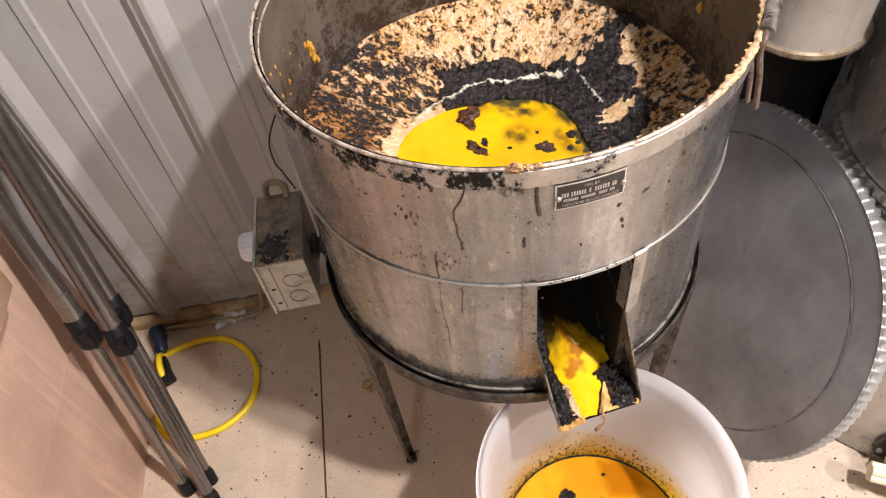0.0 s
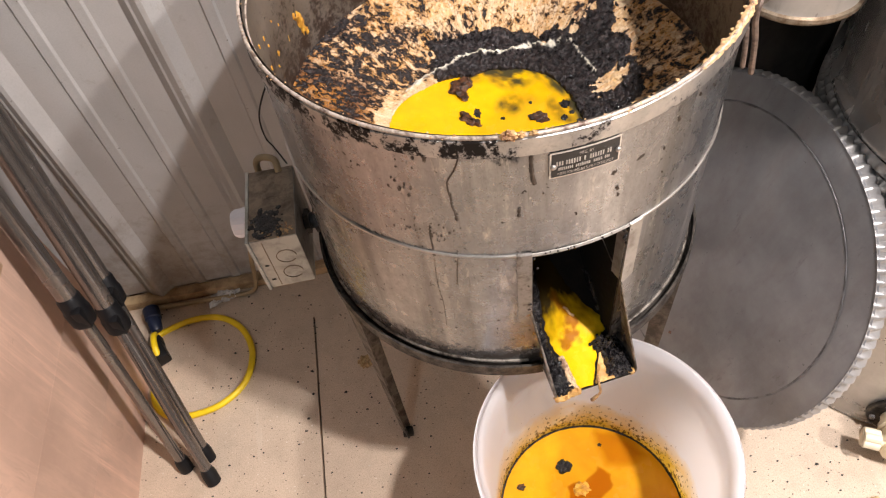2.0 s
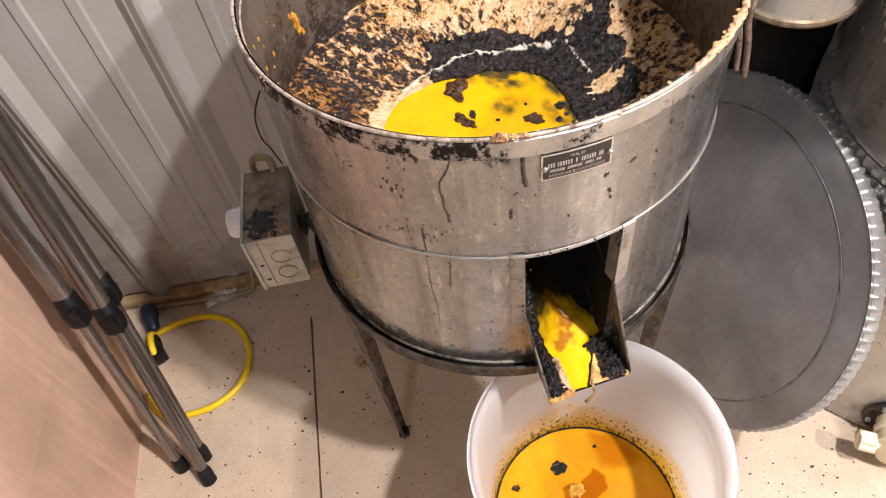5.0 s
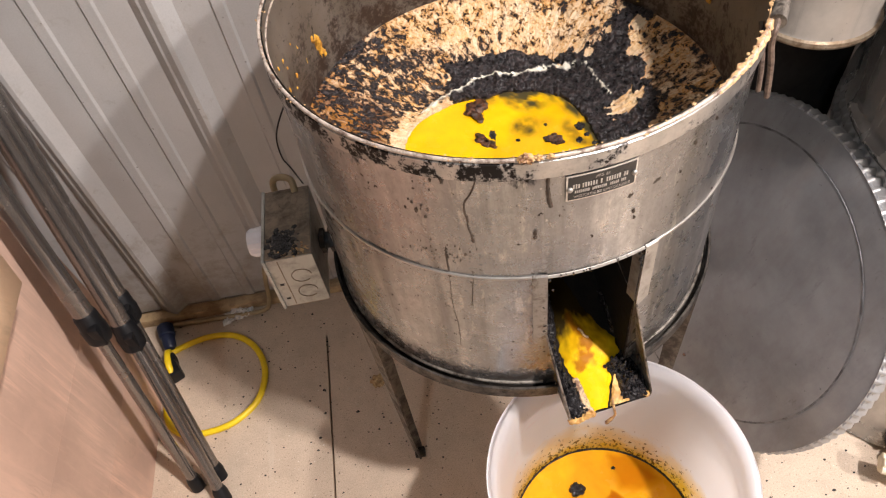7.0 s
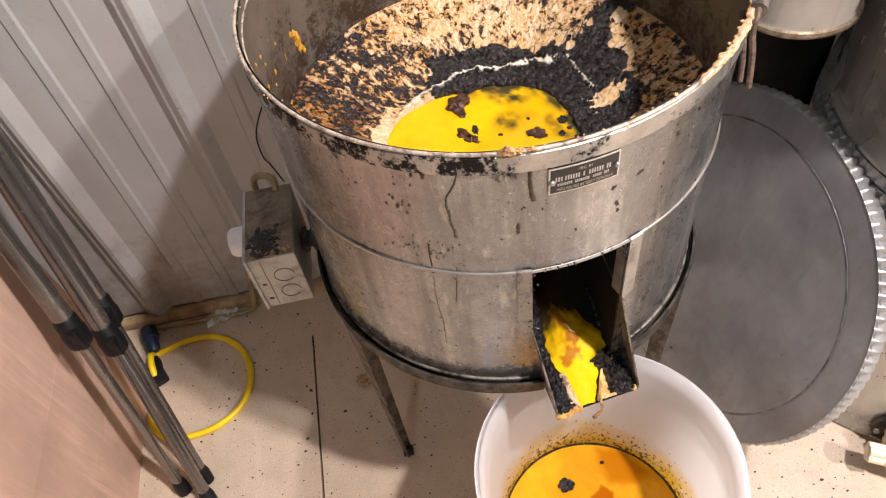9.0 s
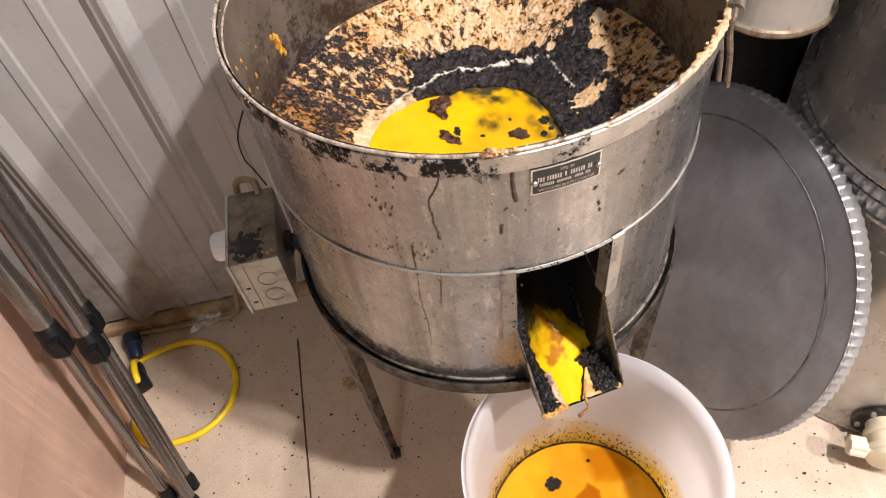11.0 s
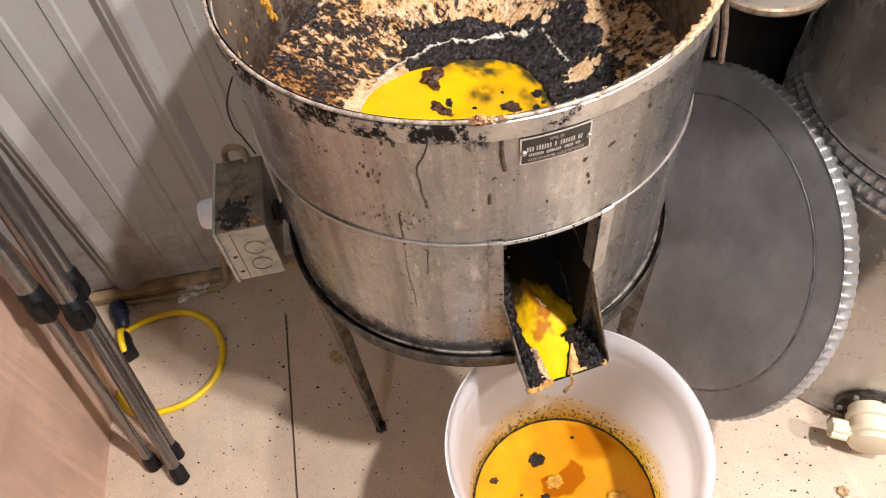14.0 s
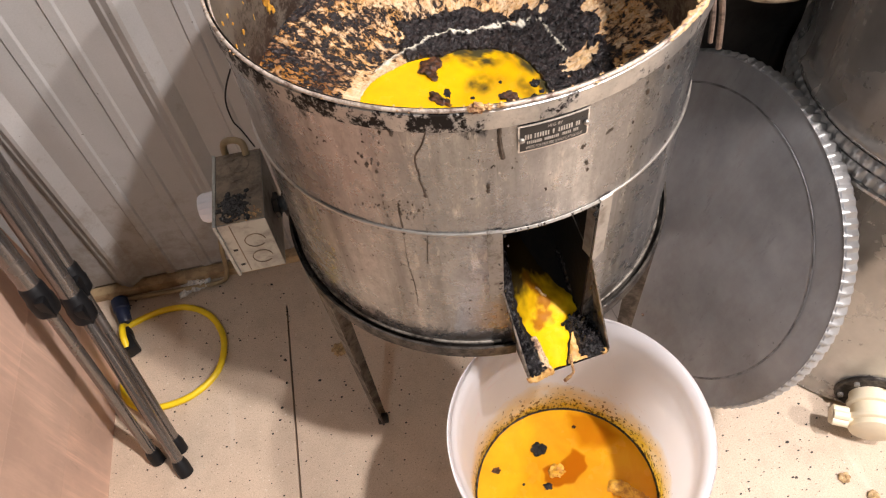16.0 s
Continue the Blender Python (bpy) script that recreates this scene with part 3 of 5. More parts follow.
ring("bottom_bead", R + 0.0006, LOW + 0.012, 0.0022, STEEL_GRIMY, "grimy bead at the tank's foot", math.degrees(OPEN_R) + 1, 360 + math.degrees(OPEN_L) - 1)
bm = bmesh.new()
lathe(bm, [(0.0, LOW), (0.165, LOW), (0.165, LOW + 0.003), (0.0, LOW + 0.003)], 64)
part("tank_floor", bm, STEEL_GRIMY, melter)


POOL_LEVEL = 0.6095
# the pool's shore: plan angle in degrees (from the right, anticlockwise) and radius
SHORE = ((-180, 0.133), (-160, 0.130), (-90, 0.126), (-45, 0.116), (-28, 0.104), (-12, 0.093), (17, 0.086), (34, 0.087), (47, 0.084), (60, 0.081), (71, 0.076), (82, 0.078), (103, 0.074), (125, 0.091), (139, 0.101), (155, 0.118), (173, 0.130), (180, 0.133))
# outer edge of the thick black char, in the same terms
CHAR_EDGE = ((-180, 0.0), (-60, 0.0), (-40, 0.135), (-15, 0.161), (2, 0.177), (15, 0.186), (24, 0.190), (31, 0.200), (33, 0.262), (40, 0.262), (42, 0.178), (49, 0.159), (59, 0.147), (71, 0.147), (90, 0.154), (107, 0.158), (114, 0.148), (120, 0.118), (128, 0.114), (134, 0.0), (180, 0.0))
# how thickly char lies on the rest of the cone
CHAR_REST = ((-180, 0.50), (-50, 0.48), (-20, 0.455), (22, 0.455), (42, 0.45), (48, 0.42), (62, 0.395), (104, 0.405), (118, 0.46), (132, 0.515), (158, 0.525), (168, 0.49), (180, 0.49))
CRACKS = (((-0.100, 0.068), (-0.072, 0.092), (-0.049, 0.096), (-0.036, 0.104), (-0.024, 0.114), (0.006, 0.113), (0.027, 0.107), (0.048, 0.107), (0.064, 0.108), (0.076, 0.111), (0.092, 0.098)), ((0.100, 0.101), (0.113, 0.096), (0.118, 0.079), (0.120, 0.069), (0.129, 0.036)))
# bare cream patches in the char: x, y, size
PATCHES = ((0.140, 0.013, 0.017), (0.133, 0.022, 0.009), (0.182, 0.062, 0.011), (0.083, 0.108, 0.008), (0.121, 0.112, 0.007), (0.112, 0.118, 0.006), (0.183, 0.118, 0.010), (0.176, 0.100, 0.009), (0.152, 0.128, 0.006), (0.155, -0.034, 0.006), (0.170, 0.085, 0.006))


def knots(table, a):
    """A value read off a table of (angle, value)."""
    for (a0, v0), (a1, v1) in zip(table, table[1:]):
        if a0 <= a <= a1:
            return v0 + (v1 - v0) * (a - a0) / (a1 - a0)
    return table[-1][1]


def to_line(x, y, points):
    """How far a plan place lies from a broken line."""
    best = 1.0
    for (ax, ay), (bx, by) in zip(points, points[1:]):
        f = max(0.0, min(1.0, ((x - ax) * (bx - ax) + (y - ay) * (by - ay)) / ((bx - ax) ** 2 + (by - ay) ** 2)))
        best = min(best, math.hypot(x - ax - f * (bx - ax), y - ay - f * (by - ay)))
    return best


def crust_density(angle, r):
    """How thickly char covers the cone at a plan angle and radius; rust and pale lines with it."""
    a = (angle + 180) % 360 - 180
    x, y = r * math.cos(radians(a)), r * math.sin(radians(a))
    wob = noise.fractal(Vector((x * 26, y * 26, 2.0)), 0.8, 2.1, 5)
    fine = noise.fractal(Vector((x * 120, y * 120, 9)), 0.8, 2.1, 3)
    aa = max(-180.0, min(180.0, a + 3.0 * wob + 2.0 * fine))
    rr = r + 0.009 * wob + 0.006 * fine
    d = knots(CHAR_REST, a)
    shore = knots(SHORE, a)
    if 124 < a < 176:
        d -= 0.26 * max(0.0, min(1.0, (shore + 0.022 - rr) / 0.012))
    d = max(d, max(0.0, min(1.0, (knots(CHAR_EDGE, aa) - rr) / 0.006)))
    for px, py, size in PATCHES:
        d -= 0.85 * max(0.0, min(1.0, (size * (1 + 0.9 * wob + 0.7 * fine) - math.hypot(x - px, y - py)) / 0.003))
    if 40 < a < 60:
        d -= 0.10 * max(0.0, noise.noise(Vector((a * 0.7, r * 12, 3))))
    d = max(0.0, min(1.1, d))
    rust = max(0.0, min(1.0, (a - 148) / 16 + 0.5 * wob)) * max(0.0, min(1.0, (rr - shore - 0.02) / 0.02))
    rust = max(rust, 0.20 * max(0.0, min(1.0, (30 - a) / 8)) * max(0.0, min(1.0, (a + 60) / 8)) * max(0.0, min(1.0, (rr - 0.165) / 0.012)))
    pale = 0.0
    jx, jy = x + 0.0028 * fine, y + 0.0028 * noise.fractal(Vector((x * 110, y * 110, 21)), 0.8, 2.1, 3)
    for k, line in enumerate(CRACKS):
        wide = (0.0021 if k == 0 else 0.0015) * (1.0 + 1.3 * noise.noise(Vector((x * 70, y * 70, 7))))
        pale = max(pale, max(0.0, min(1.0, (wide - to_line(jx, jy, line)) / 0.0008)))
    return d, min(1.0, rust), pale


def cone_height(r):
    return 0.600 + (r - 0.105) * 0.415 if r > 0.02 else 0.5647


def crust_cone():
    bm = bmesh.new()
    uv = bm.loops.layers.uv.new("polar")
    char, rust, pale = (bm.verts.layers.float.new(k) for k in ("char", "rust", "pale"))
    na, nr, r0, r1 = 420, 100, 0.012, R - 0.0028
    grid = []
    for i in range(na):
        a = 360.0 * i / na
        row = []
        for k in range(nr + 1):
            r = r0 + (r1 - r0) * k / nr
            x, y = r * math.cos(radians(a)), r * math.sin(radians(a))
            d, u, p = crust_density(a, r)
            rough = noise.fractal(Vector((x * 120, y * 120, 0.3)), 0.8, 2.1, 4)
            rise = 0.0014 * rough + max(0.0, d - 0.6) * 0.007 * (1.0 + 1.1 * rough) + 0.0012 * p
            if k == nr:
                rise = 0.0
            bank = max(0.0, min(1.0, (r - knots(SHORE, (a + 180) % 360 - 180) + 0.004) / 0.005))
            v = bm.verts.new((x, y, max(cone_height(r), (POOL_LEVEL + 0.0008) * bank) + rise))
            v[char], v[rust], v[pale] = d, u, p
            row.append(v)
        grid.append(row)
    for i in range(na):
        p, q = grid[i], grid[(i + 1) % na]
        for k in range(nr):
            f = bm.faces.new((p[k], p[k + 1], q[k + 1], q[k]))
            for loop, (ii, kk) in zip(f.loops, ((i, k), (i, k + 1), (i + 1, k + 1), (i + 1, k))):
                loop[uv].uv = (ii / na * 1.2, (r0 + (r1 - r0) * kk / nr))
    return part("cone", bm, CRUST, melter, "sloping steel cone caked with cream wax and black char")


cone = crust_cone()


def wax_surface(name, outline, z, material, parent, label, murky=None, rings=40, steps=96, swell=0.0008):
    """A sheet of liquid wax bounded by a radius for each angle; murky clouds it."""
    bm = bmesh.new()
    murk = bm.verts.layers.float.new("murk")
    cx, cy = outline["centre"]
    rows = []
    for k in range(rings + 1):
        row = []
        for i in range(steps):
            a = 2 * math.pi * i / steps
            r = outline["radius"](a) * (k + 0.02) / (rings + 0.02)
            x, y = cx + r * math.cos(a), cy + r * math.sin(a)
            v = bm.verts.new((x, y, z + swell * noise.fractal(Vector((x * 30, y * 30, 2)), 1, 2, 3) - (0.0015 if k == rings else 0)))
            v[murk] = murky(x, y) if murky else 0.0
            row.append(v)
        rows.append(row)
    bm.faces.new(rows[0])
    for p, q in zip(rows, rows[1:]):
        for i in range(steps):
            bm.faces.new((p[i], q[i], q[(i + 1) % steps], p[(i + 1) % steps]))
    return part(name, bm, material, parent, label) if parent else (bm, material)


def pool_radius(a):
    """The pool runs a little way under the crust that bounds it."""
    return knots(SHORE, (math.degrees(a) + 180) % 360 - 180) + 0.004


def pool_murk(x, y):
    m = 0.0
    for px, py, pr, k in ((0.034, 0.068, 0.036, 1.7), (0.018, 0.012, 0.022, 0.8), (0.080, -0.006, 0.026, 1.0), (0.076, -0.028, 0.018, 0.6), (0.045, 0.014, 0.012, 0.35), (0.092, -0.030, 0.020, 0.9)):
        m = max(m, k * max(0.0, 1 - math.hypot(x - px, y - py) / pr))
    a = math.atan2(y, x)
    if radians(-30) < a < radians(112):
        m = max(m, 1.1 - (pool_radius(a) - math.hypot(x, y)) / 0.017)
    return max(0.0, min(1.0, m * (1 + 1.5 * noise.fractal(Vector((x * 70, y * 60, 4)), 0.8, 2.1, 4))))


wax_surface("wax_pool", {"centre": (0, 0), "radius": pool_radius}, POOL_LEVEL, WAX_POOL, melter, "bright yellow molten wax pool", pool_murk)


def scrap(bm, points, z, thick, seed):
    """A ragged flat scrap along a broken line of (x, y, half width)."""
    line = smooth_path([(x, y, w) for x, y, w in points], 12)
    last = len(line) - 1
    tube(bm, [(p.x, p.y, z) for p in line], [p.z * min(1.0, 0.15 + k / 5, 0.15 + (last - k) / 5) for k, p in enumerate(line)], 22)
    shift = Vector((seed, seed * 0.7, 0))
    for v in bm.verts:
        a, b, c = (noise.fractal(v.co * 130 + shift + Vector((0, 0, q * 7)), 0.8, 2.1, 4) for q in range(3))
        v.co += Vector((0.0052 * a, 0.0052 * b, 0.0040 * c))
        v.co.z = z + max(-thick, min(thick, (v.co.z - z) * 0.7))
    return bm


def pool_bits():
    z = POOL_LEVEL
    bm = scrap(bmesh.new(), ((-0.018, 0.064, 0.008), (-0.032, 0.060, 0.011), (-0.040, 0.052, 0.008), (-0.034, 0.042, 0.007), (-0.030, 0.032, 0.005)), z + 0.0005, 0.006, 2)
    part("comb_scrap", bm, COMB, melter, "brown scrap of comb floating in the wax")
    bm = scrap(bmesh.new(), ((-0.044, 0.006, 0.005), (-0.037, 0.003, 0.007), (-0.030, -0.008, 0.005), (-0.020, -0.013, 0.004)), z, 0.003, 31)
    part("comb_scrap", bm, COMB, melter, "brown scrap of comb floating in the wax")
    for n, (x, y, sx, sy, mat) in enumerate(((-0.022, 0.007, 0.0036, 0.0085, CHAR), (0.0455, -0.017, 0.0090, 0.0075, COMB), (0.051, -0.024, 0.0060, 0.0040, COMB), (0.0807, -0.005, 0.0050, 0.0060, CHAR), (0.005, -0.009, 0.0028, 0.0022, CHAR), (0.074, -0.027, 0.0040, 0.0040, CHAR), (0.085, -0.020, 0.0030, 0.0030, CHAR), (0.042, 0.0085, 0.0022, 0.0022, CHAR), (0.0895, -0.036, 0.0035, 0.0030, CHAR))):
        bm = bmesh.new()
        lump(bm, (x, y, z), (sx, sy, min(sx, sy) * 0.4), n * 2.1 + 5, 0.75)
        part("char_flake", bm, mat, melter)


pool_bits()


def char_clods():
    """Loose clods of char lying on the cone."""
    rng = random.Random(4)
    bm = bmesh.new()
    for i in range(520):
        for _ in range(20):
            a, r = rng.uniform(0, 360), rng.uniform(0.105, 0.232)
            if crust_density(a, r)[0] > 0.8:
                break
        else:
            continue
        s = rng.uniform(0.0009, 0.0024)
        lump(bm, (r * math.cos(radians(a)), r * math.sin(radians(a)), max(cone_height(r), POOL_LEVEL) + 0.003), (s, s, s * 0.7), i * 0.7, 0.7, 2)
    ob = part("loose_char", bm, CHAR, melter, "loose clods of black char")
    return tagged(ob, kind="stuff")


char_clods()


def wall_flecks():
    for i, (a, z, s) in enumerate(WALL_FLECKS):
        bm = bmesh.new()
        lump(bm, polar(a, R - 0.003, z), (s * 0.6, s * 0.5, s * 1.3), i * 3.3, 0.7, 2)
        part("wax_fleck", bm, WAX_CRUMB, melter, "yellow wax fleck on the inner wall")


def rim_crumbs():
    """Wax crumbs stuck to the rim, mostly at the handle's side."""
    rng = random.Random(7)
    bm = bmesh.new()
    for i in range(80):
        a = rng.gauss(0.95, 0.26) if i < 30 else rng.uniform(-1.9, 0.4)
        s = rng.uniform(0.0008, 0.0022) if i < 30 else rng.uniform(0.0005, 0.0012)
        r = R + rng.uniform(-0.004, 0.004)
        p = polar(a, r, RIM + 0.002 - abs(r - R) * 0.6)
        lump(bm, p, (s, s, s * 0.6), i * 0.9, 0.6, 2)
    tagged(part("rim_wax", bm, RIM_WAX, melter, "orange wax crumbs stuck to the rim"), kind="stuff")
    bm = bmesh.new()
    cols = []
    for i in range(301):
        a = 0.36 + 1.06 * i / 300
        k = min(1.0, (i + 2) / 90) * min(1.0, (304 - i) / 30)
        ragged = [noise.fractal(Vector((a * 26, side, 2)), 0.8, 2.1, 5) for side in (0, 9)]
        out, inn = k * (0.0032 + 0.0022 * ragged[0]), k * (0.0036 + 0.0024 * ragged[1])
        cols.append([bm.verts.new(polar(a, R + 0.001 + (out if math.cos(q * math.pi / 6) > 0 else inn) * math.cos(q * math.pi / 6), RIM + 0.0004 + (0.0013 * k + 0.0004 * k * noise.fractal(Vector((a * 90, q * 0.7, 5)), 0.8, 2.1, 3)) * math.sin(q * math.pi / 6) - 0.35 * max(0.0, math.cos(q * math.pi / 6)) * out)) for q in range(12)])
    for p, q in zip(cols, cols[1:]):
        for k in range(12):
            bm.faces.new((p[k], q[k], q[(k + 1) % 12], p[(k + 1) % 12]))
    bm.faces.new(cols[0]), bm.faces.new(cols[-1])
    part("rim_wax_layer", bm, RIM_WAX, melter, "orange wax caked along the rim")
    bm = bmesh.new()
    for i, (a, s) in enumerate(((-0.135, 0.006), (-0.10, 0.0035), (-0.06, 0.003))):
        lump(bm, polar(a, R + 0.002, RIM + 0.002), (s, s * 0.7, s * 0.7), i + 30, 0.6)
    part("rim_crumb", bm, WAX_PALE, melter, "pale wax crumb on the front rim")


WALL_FLECKS = [(-2.08, 0.706, 0.008), (-2.09, 0.692, 0.006), (-2.05, 0.714, 0.004), (-2.12, 0.684, 0.004), (-2.10, 0.699, 0.005), (-1.69, 0.750, 0.002), (-1.80, 0.710, 0.003), (-1.65, 0.719, 0.0025), (-1.72, 0.735, 0.0015), (1.75, 0.721, 0.006), (-1.58, 0.760, 0.002), (-1.9, 0.73, 0.0014), (-1.84, 0.745, 0.0012), (-1.76, 0.70, 0.0016)]
wall_flecks()
rim_crumbs()


def handle():
    """The bail's tube socket and the hanging bail wire."""
    a = 1.02
    bm = bmesh.new()
    mid = polar(a, R + 0.006, RIM - 0.001)
    along = Vector((math.cos(a), math.sin(a), 0))
    tube(bm, [mid - along * 0.004, mid + along * 0.05], 0.0075, 14)
    socket = part("bail_socket", bm, STEEL_GRIMY, melter, "wax-caked tube that holds the bail")
    bm = bmesh.new()
    s = mid - along * 0.004
    e = s + Vector((0.012, 0.0, -0.085))
    tube(bm, smooth_path([s + along * 0.02, s - along * 0.006, s - along * 0.010 + Vector((0, 0, -0.014)), (s + e) / 2 - along * 0.006, e]), 0.0029, 8)
    tube(bm, smooth_path([s + Vector((0.004, 0.03, -0.02)), s + Vector((0.004, 0.012, -0.05)), e + Vector((-0.004, 0.010, 0.0))]), 0.0026, 8)
    part("bail_wire", bm, mottled("rusty_wire", (0.26, 0.19, 0.15), (0.10, 0.07, 0.055), 80, 0.5, 0.4, 0.4), melter, "rusty bent bail wire")


handle()


def spout():
    """The short open spout: floor, two sides, and the lip and flanges round the opening."""
    ol, orr = polar(OPEN_L, R, 0), polar(OPEN_R, R, 0)
    tl, tr = Vector((0.006, -0.274, 0.400)), Vector((0.107, -0.259, 0.396))
    out = Vector((0.13, -0.99, 0)).normalized()
    bl = Vector((ol.x + 0.002, ol.y, 0)) - out * 0.10
    br = Vector((orr.x - 0.002, orr.y, 0)) - out * 0.10
    fl, fr = Vector((bl.x, bl.y, 0.505)), Vector((br.x, br.y, 0.505))
    chute = part("spout", sheet(bmesh.new(), [fl, fr, tr, tl], -0.002), SHADE_SOOT, melter, "short open steel spout caked with char", smooth=False)
    for name, top, tip, back, floor_back in (("side_left", Vector((ol.x, ol.y - 0.002, 0.556)), tl, bl, fl), ("side_right", Vector((orr.x, orr.y - 0.002, 0.568)), tr, br, fr)):
        bm = bmesh.new()
        lip = tip + Vector((0, 0, 0.010))
        sheet(bm, [floor_back, tip, lip, top, Vector((back.x, back.y, 0.60))], 0.0018 if name == "side_left" else -0.0018)
        part("spout_side", bm, STEEL_GRIMY, chute, "grimy sheared steel side of the spout", smooth=False)
    bm = bmesh.new()
    n = 14
    cols = []
    for i in range(n + 1):
        a = OPEN_L + (OPEN_R - OPEN_L) * i / n
        cols.append([bm.verts.new(polar(a, R + o, SEAM + h)) for o, h in ((0.0005, -0.0015), (0.0024, -0.0015), (0.0026, -0.0006), (0.0012, 0.0012), (0.0005, 0.0014))])
    for p, q in zip(cols, cols[1:]):
        for k in range(5):
            bm.faces.new((p[k], q[k], q[(k + 1) % 5], p[(k + 1) % 5]))
    bm.faces.new(cols[0]), bm.faces.new(cols[-1])
    part("opening_lip", bm, FLANGE_WORN, melter, "worn bent lip over the spout opening", smooth=False)
    for name, a0, a1, z0, z1, label in (("opening_flange", OPEN_L - 0.060, OPEN_L, 0.545, SEAM + 0.004, "rusty flange beside the opening"), ("opening_flange", OPEN_R, OPEN_R + 0.060, 0.555, SEAM + 0.003, "worn flange beside the opening")):
        bm = bmesh.new()
        cols = [[bm.verts.new(polar(a0 + (a1 - a0) * i / 4, R + off, z)) for off, z in ((0.001, z0 + 0.012 * i / 4), (0.0032, z0 + 0.012 * i / 4 + 0.002), (0.0032, z1 - 0.002), (0.001, z1))] for i in range(5)]
        for p, q in zip(cols, cols[1:]):
            for k in range(3):
                bm.faces.new((p[k], q[k], q[k + 1], p[k + 1]))
        bm.faces.new(cols[0]), bm.faces.new(cols[-1])
        part(name, bm, FLANGE if a0 < 0 else FLANGE_WORN, melter, label)
    # inner flange on the right of the opening
    bm = bmesh.new()
    sheet(bm, [Vector((orr.x, orr.y, 0.565)), Vector((orr.x, orr.y, SEAM)), Vector((orr.x - 0.004, orr.y + 0.012, SEAM)), Vector((orr.x - 0.004, orr.y + 0.012, 0.565))], 0.001)
    part("opening_return", bm, FLANGE_WORN, melter, smooth=False)
    bm = bmesh.new()
    cols = [[bm.verts.new(polar(OPEN_L - 0.01 + 0.085 * i / 6, R - 0.0012, z)) for z in (LOW, 0.47 - 0.006 * i, 0.556 - 0.020 * i)] for i in range(7)]
    for p, q in zip(cols, cols[1:]):
        for k in range(2):
            bm.faces.new((p[k], q[k], q[k + 1], p[k + 1]))
    part("apron", bm, STEEL_TANK, melter, "steel web between the tank and the spout's side")
    # black plates added behind the opening; they paint in the shade inside
    bm = bmesh.new()
    tops = [Vector((p.x, p.y, SEAM - 0.004)) for p in (ol, orr, br, bl)]
    sheet(bm, [bl + Vector((0, 0, 0.44)), br + Vector((0, 0, 0.44)), tops[2], tops[3]], 0.002)
    sheet(bm, [Vector((orr.x, orr.y + 0.004, 0.44)), br + Vector((0, 0, 0.44)), tops[2], Vector((orr.x, orr.y + 0.004, SEAM - 0.004))], 0.002)
    sheet(bm, [Vector((ol.x, ol.y + 0.004, 0.44)), bl + Vector((0, 0, 0.44)), tops[3], Vector((ol.x, ol.y + 0.004, SEAM - 0.004))], 0.002)
    sheet(bm, [p + Vector((0, 0.004, 0)) for p in tops], 0.002)
    part("throat", bm, SHADE_SOOT, melter, "added black throat plates, painted shade behind the opening", smooth=False)
    return chute, fl, fr, tl, tr


chute, FL, FR, TL, TR = spout()


def opening_char():
    """Char baked into the corners and along the edges of the opening."""
    rng = random.Random(31)
    bm = bmesh.new()
    for i in range(60):
        side = i % 3
        if side == 0:
            p = polar(OPEN_R + rng.gauss(0.0, 0.012), R + 0.0015, SEAM - abs(rng.gauss(0, 0.012)))
        elif side == 1:
            p = polar(OPEN_L + rng.gauss(-0.004, 0.008), R + 0.0022, rng.uniform(0.555, SEAM))
        else:
            p = polar(rng.uniform(OPEN_L, OPEN_R), R + 0.0012, SEAM - 0.0012)
        k = rng.uniform(0.0007, 0.0020)
        lump(bm, p, (k, k * 0.8, k * 1.3), i * 1.3, 0.8, 2)
    tagged(part("baked_char", bm, CHAR, melter, "black char baked round the opening"), kind="stuff")


opening_char()


def on_spout(u, v, up=0.0):
    """A place on the spout's floor: u across from its left side, v from its tip inwards."""
    a, b = TL.lerp(FL, v), TR.lerp(FR, v)
    return a.lerp(b, u) + Vector((0, 0, 0.0008 + up))


STREAM_LEFT = ((0.0, 0.24), (0.24, 0.22), (0.35, 0.16), (0.46, 0.16), (0.61, 0.22), (0.73, 0.28), (1.0, 0.36))
STREAM_RIGHT = ((0.0, 0.47), (0.10, 0.56), (0.20, 0.66), (0.27, 0.68), (0.33, 0.88), (0.45, 0.90), (0.56, 0.78), (0.73, 0.66), (1.0, 0.56))
AMBER_LINE = ((0.43, 0.66), (0.49, 0.57), (0.52, 0.46), (0.48, 0.38), (0.34, 0.33))
HEAP_RIGHT = ((0.0, 0.66), (0.15, 0.70), (0.23, 0.64), (0.28, 0.60), (0.32, 0.78), (0.36, 0.92), (0.50, 0.86), (0.63, 0.89), (1.0, 0.92))
HEAP_LEFT = ((0.0, 0.23), (0.24, 0.19), (0.35, 0.15), (0.46, 0.15), (0.61, 0.22), (0.73, 0.29), (1.0, 0.38))


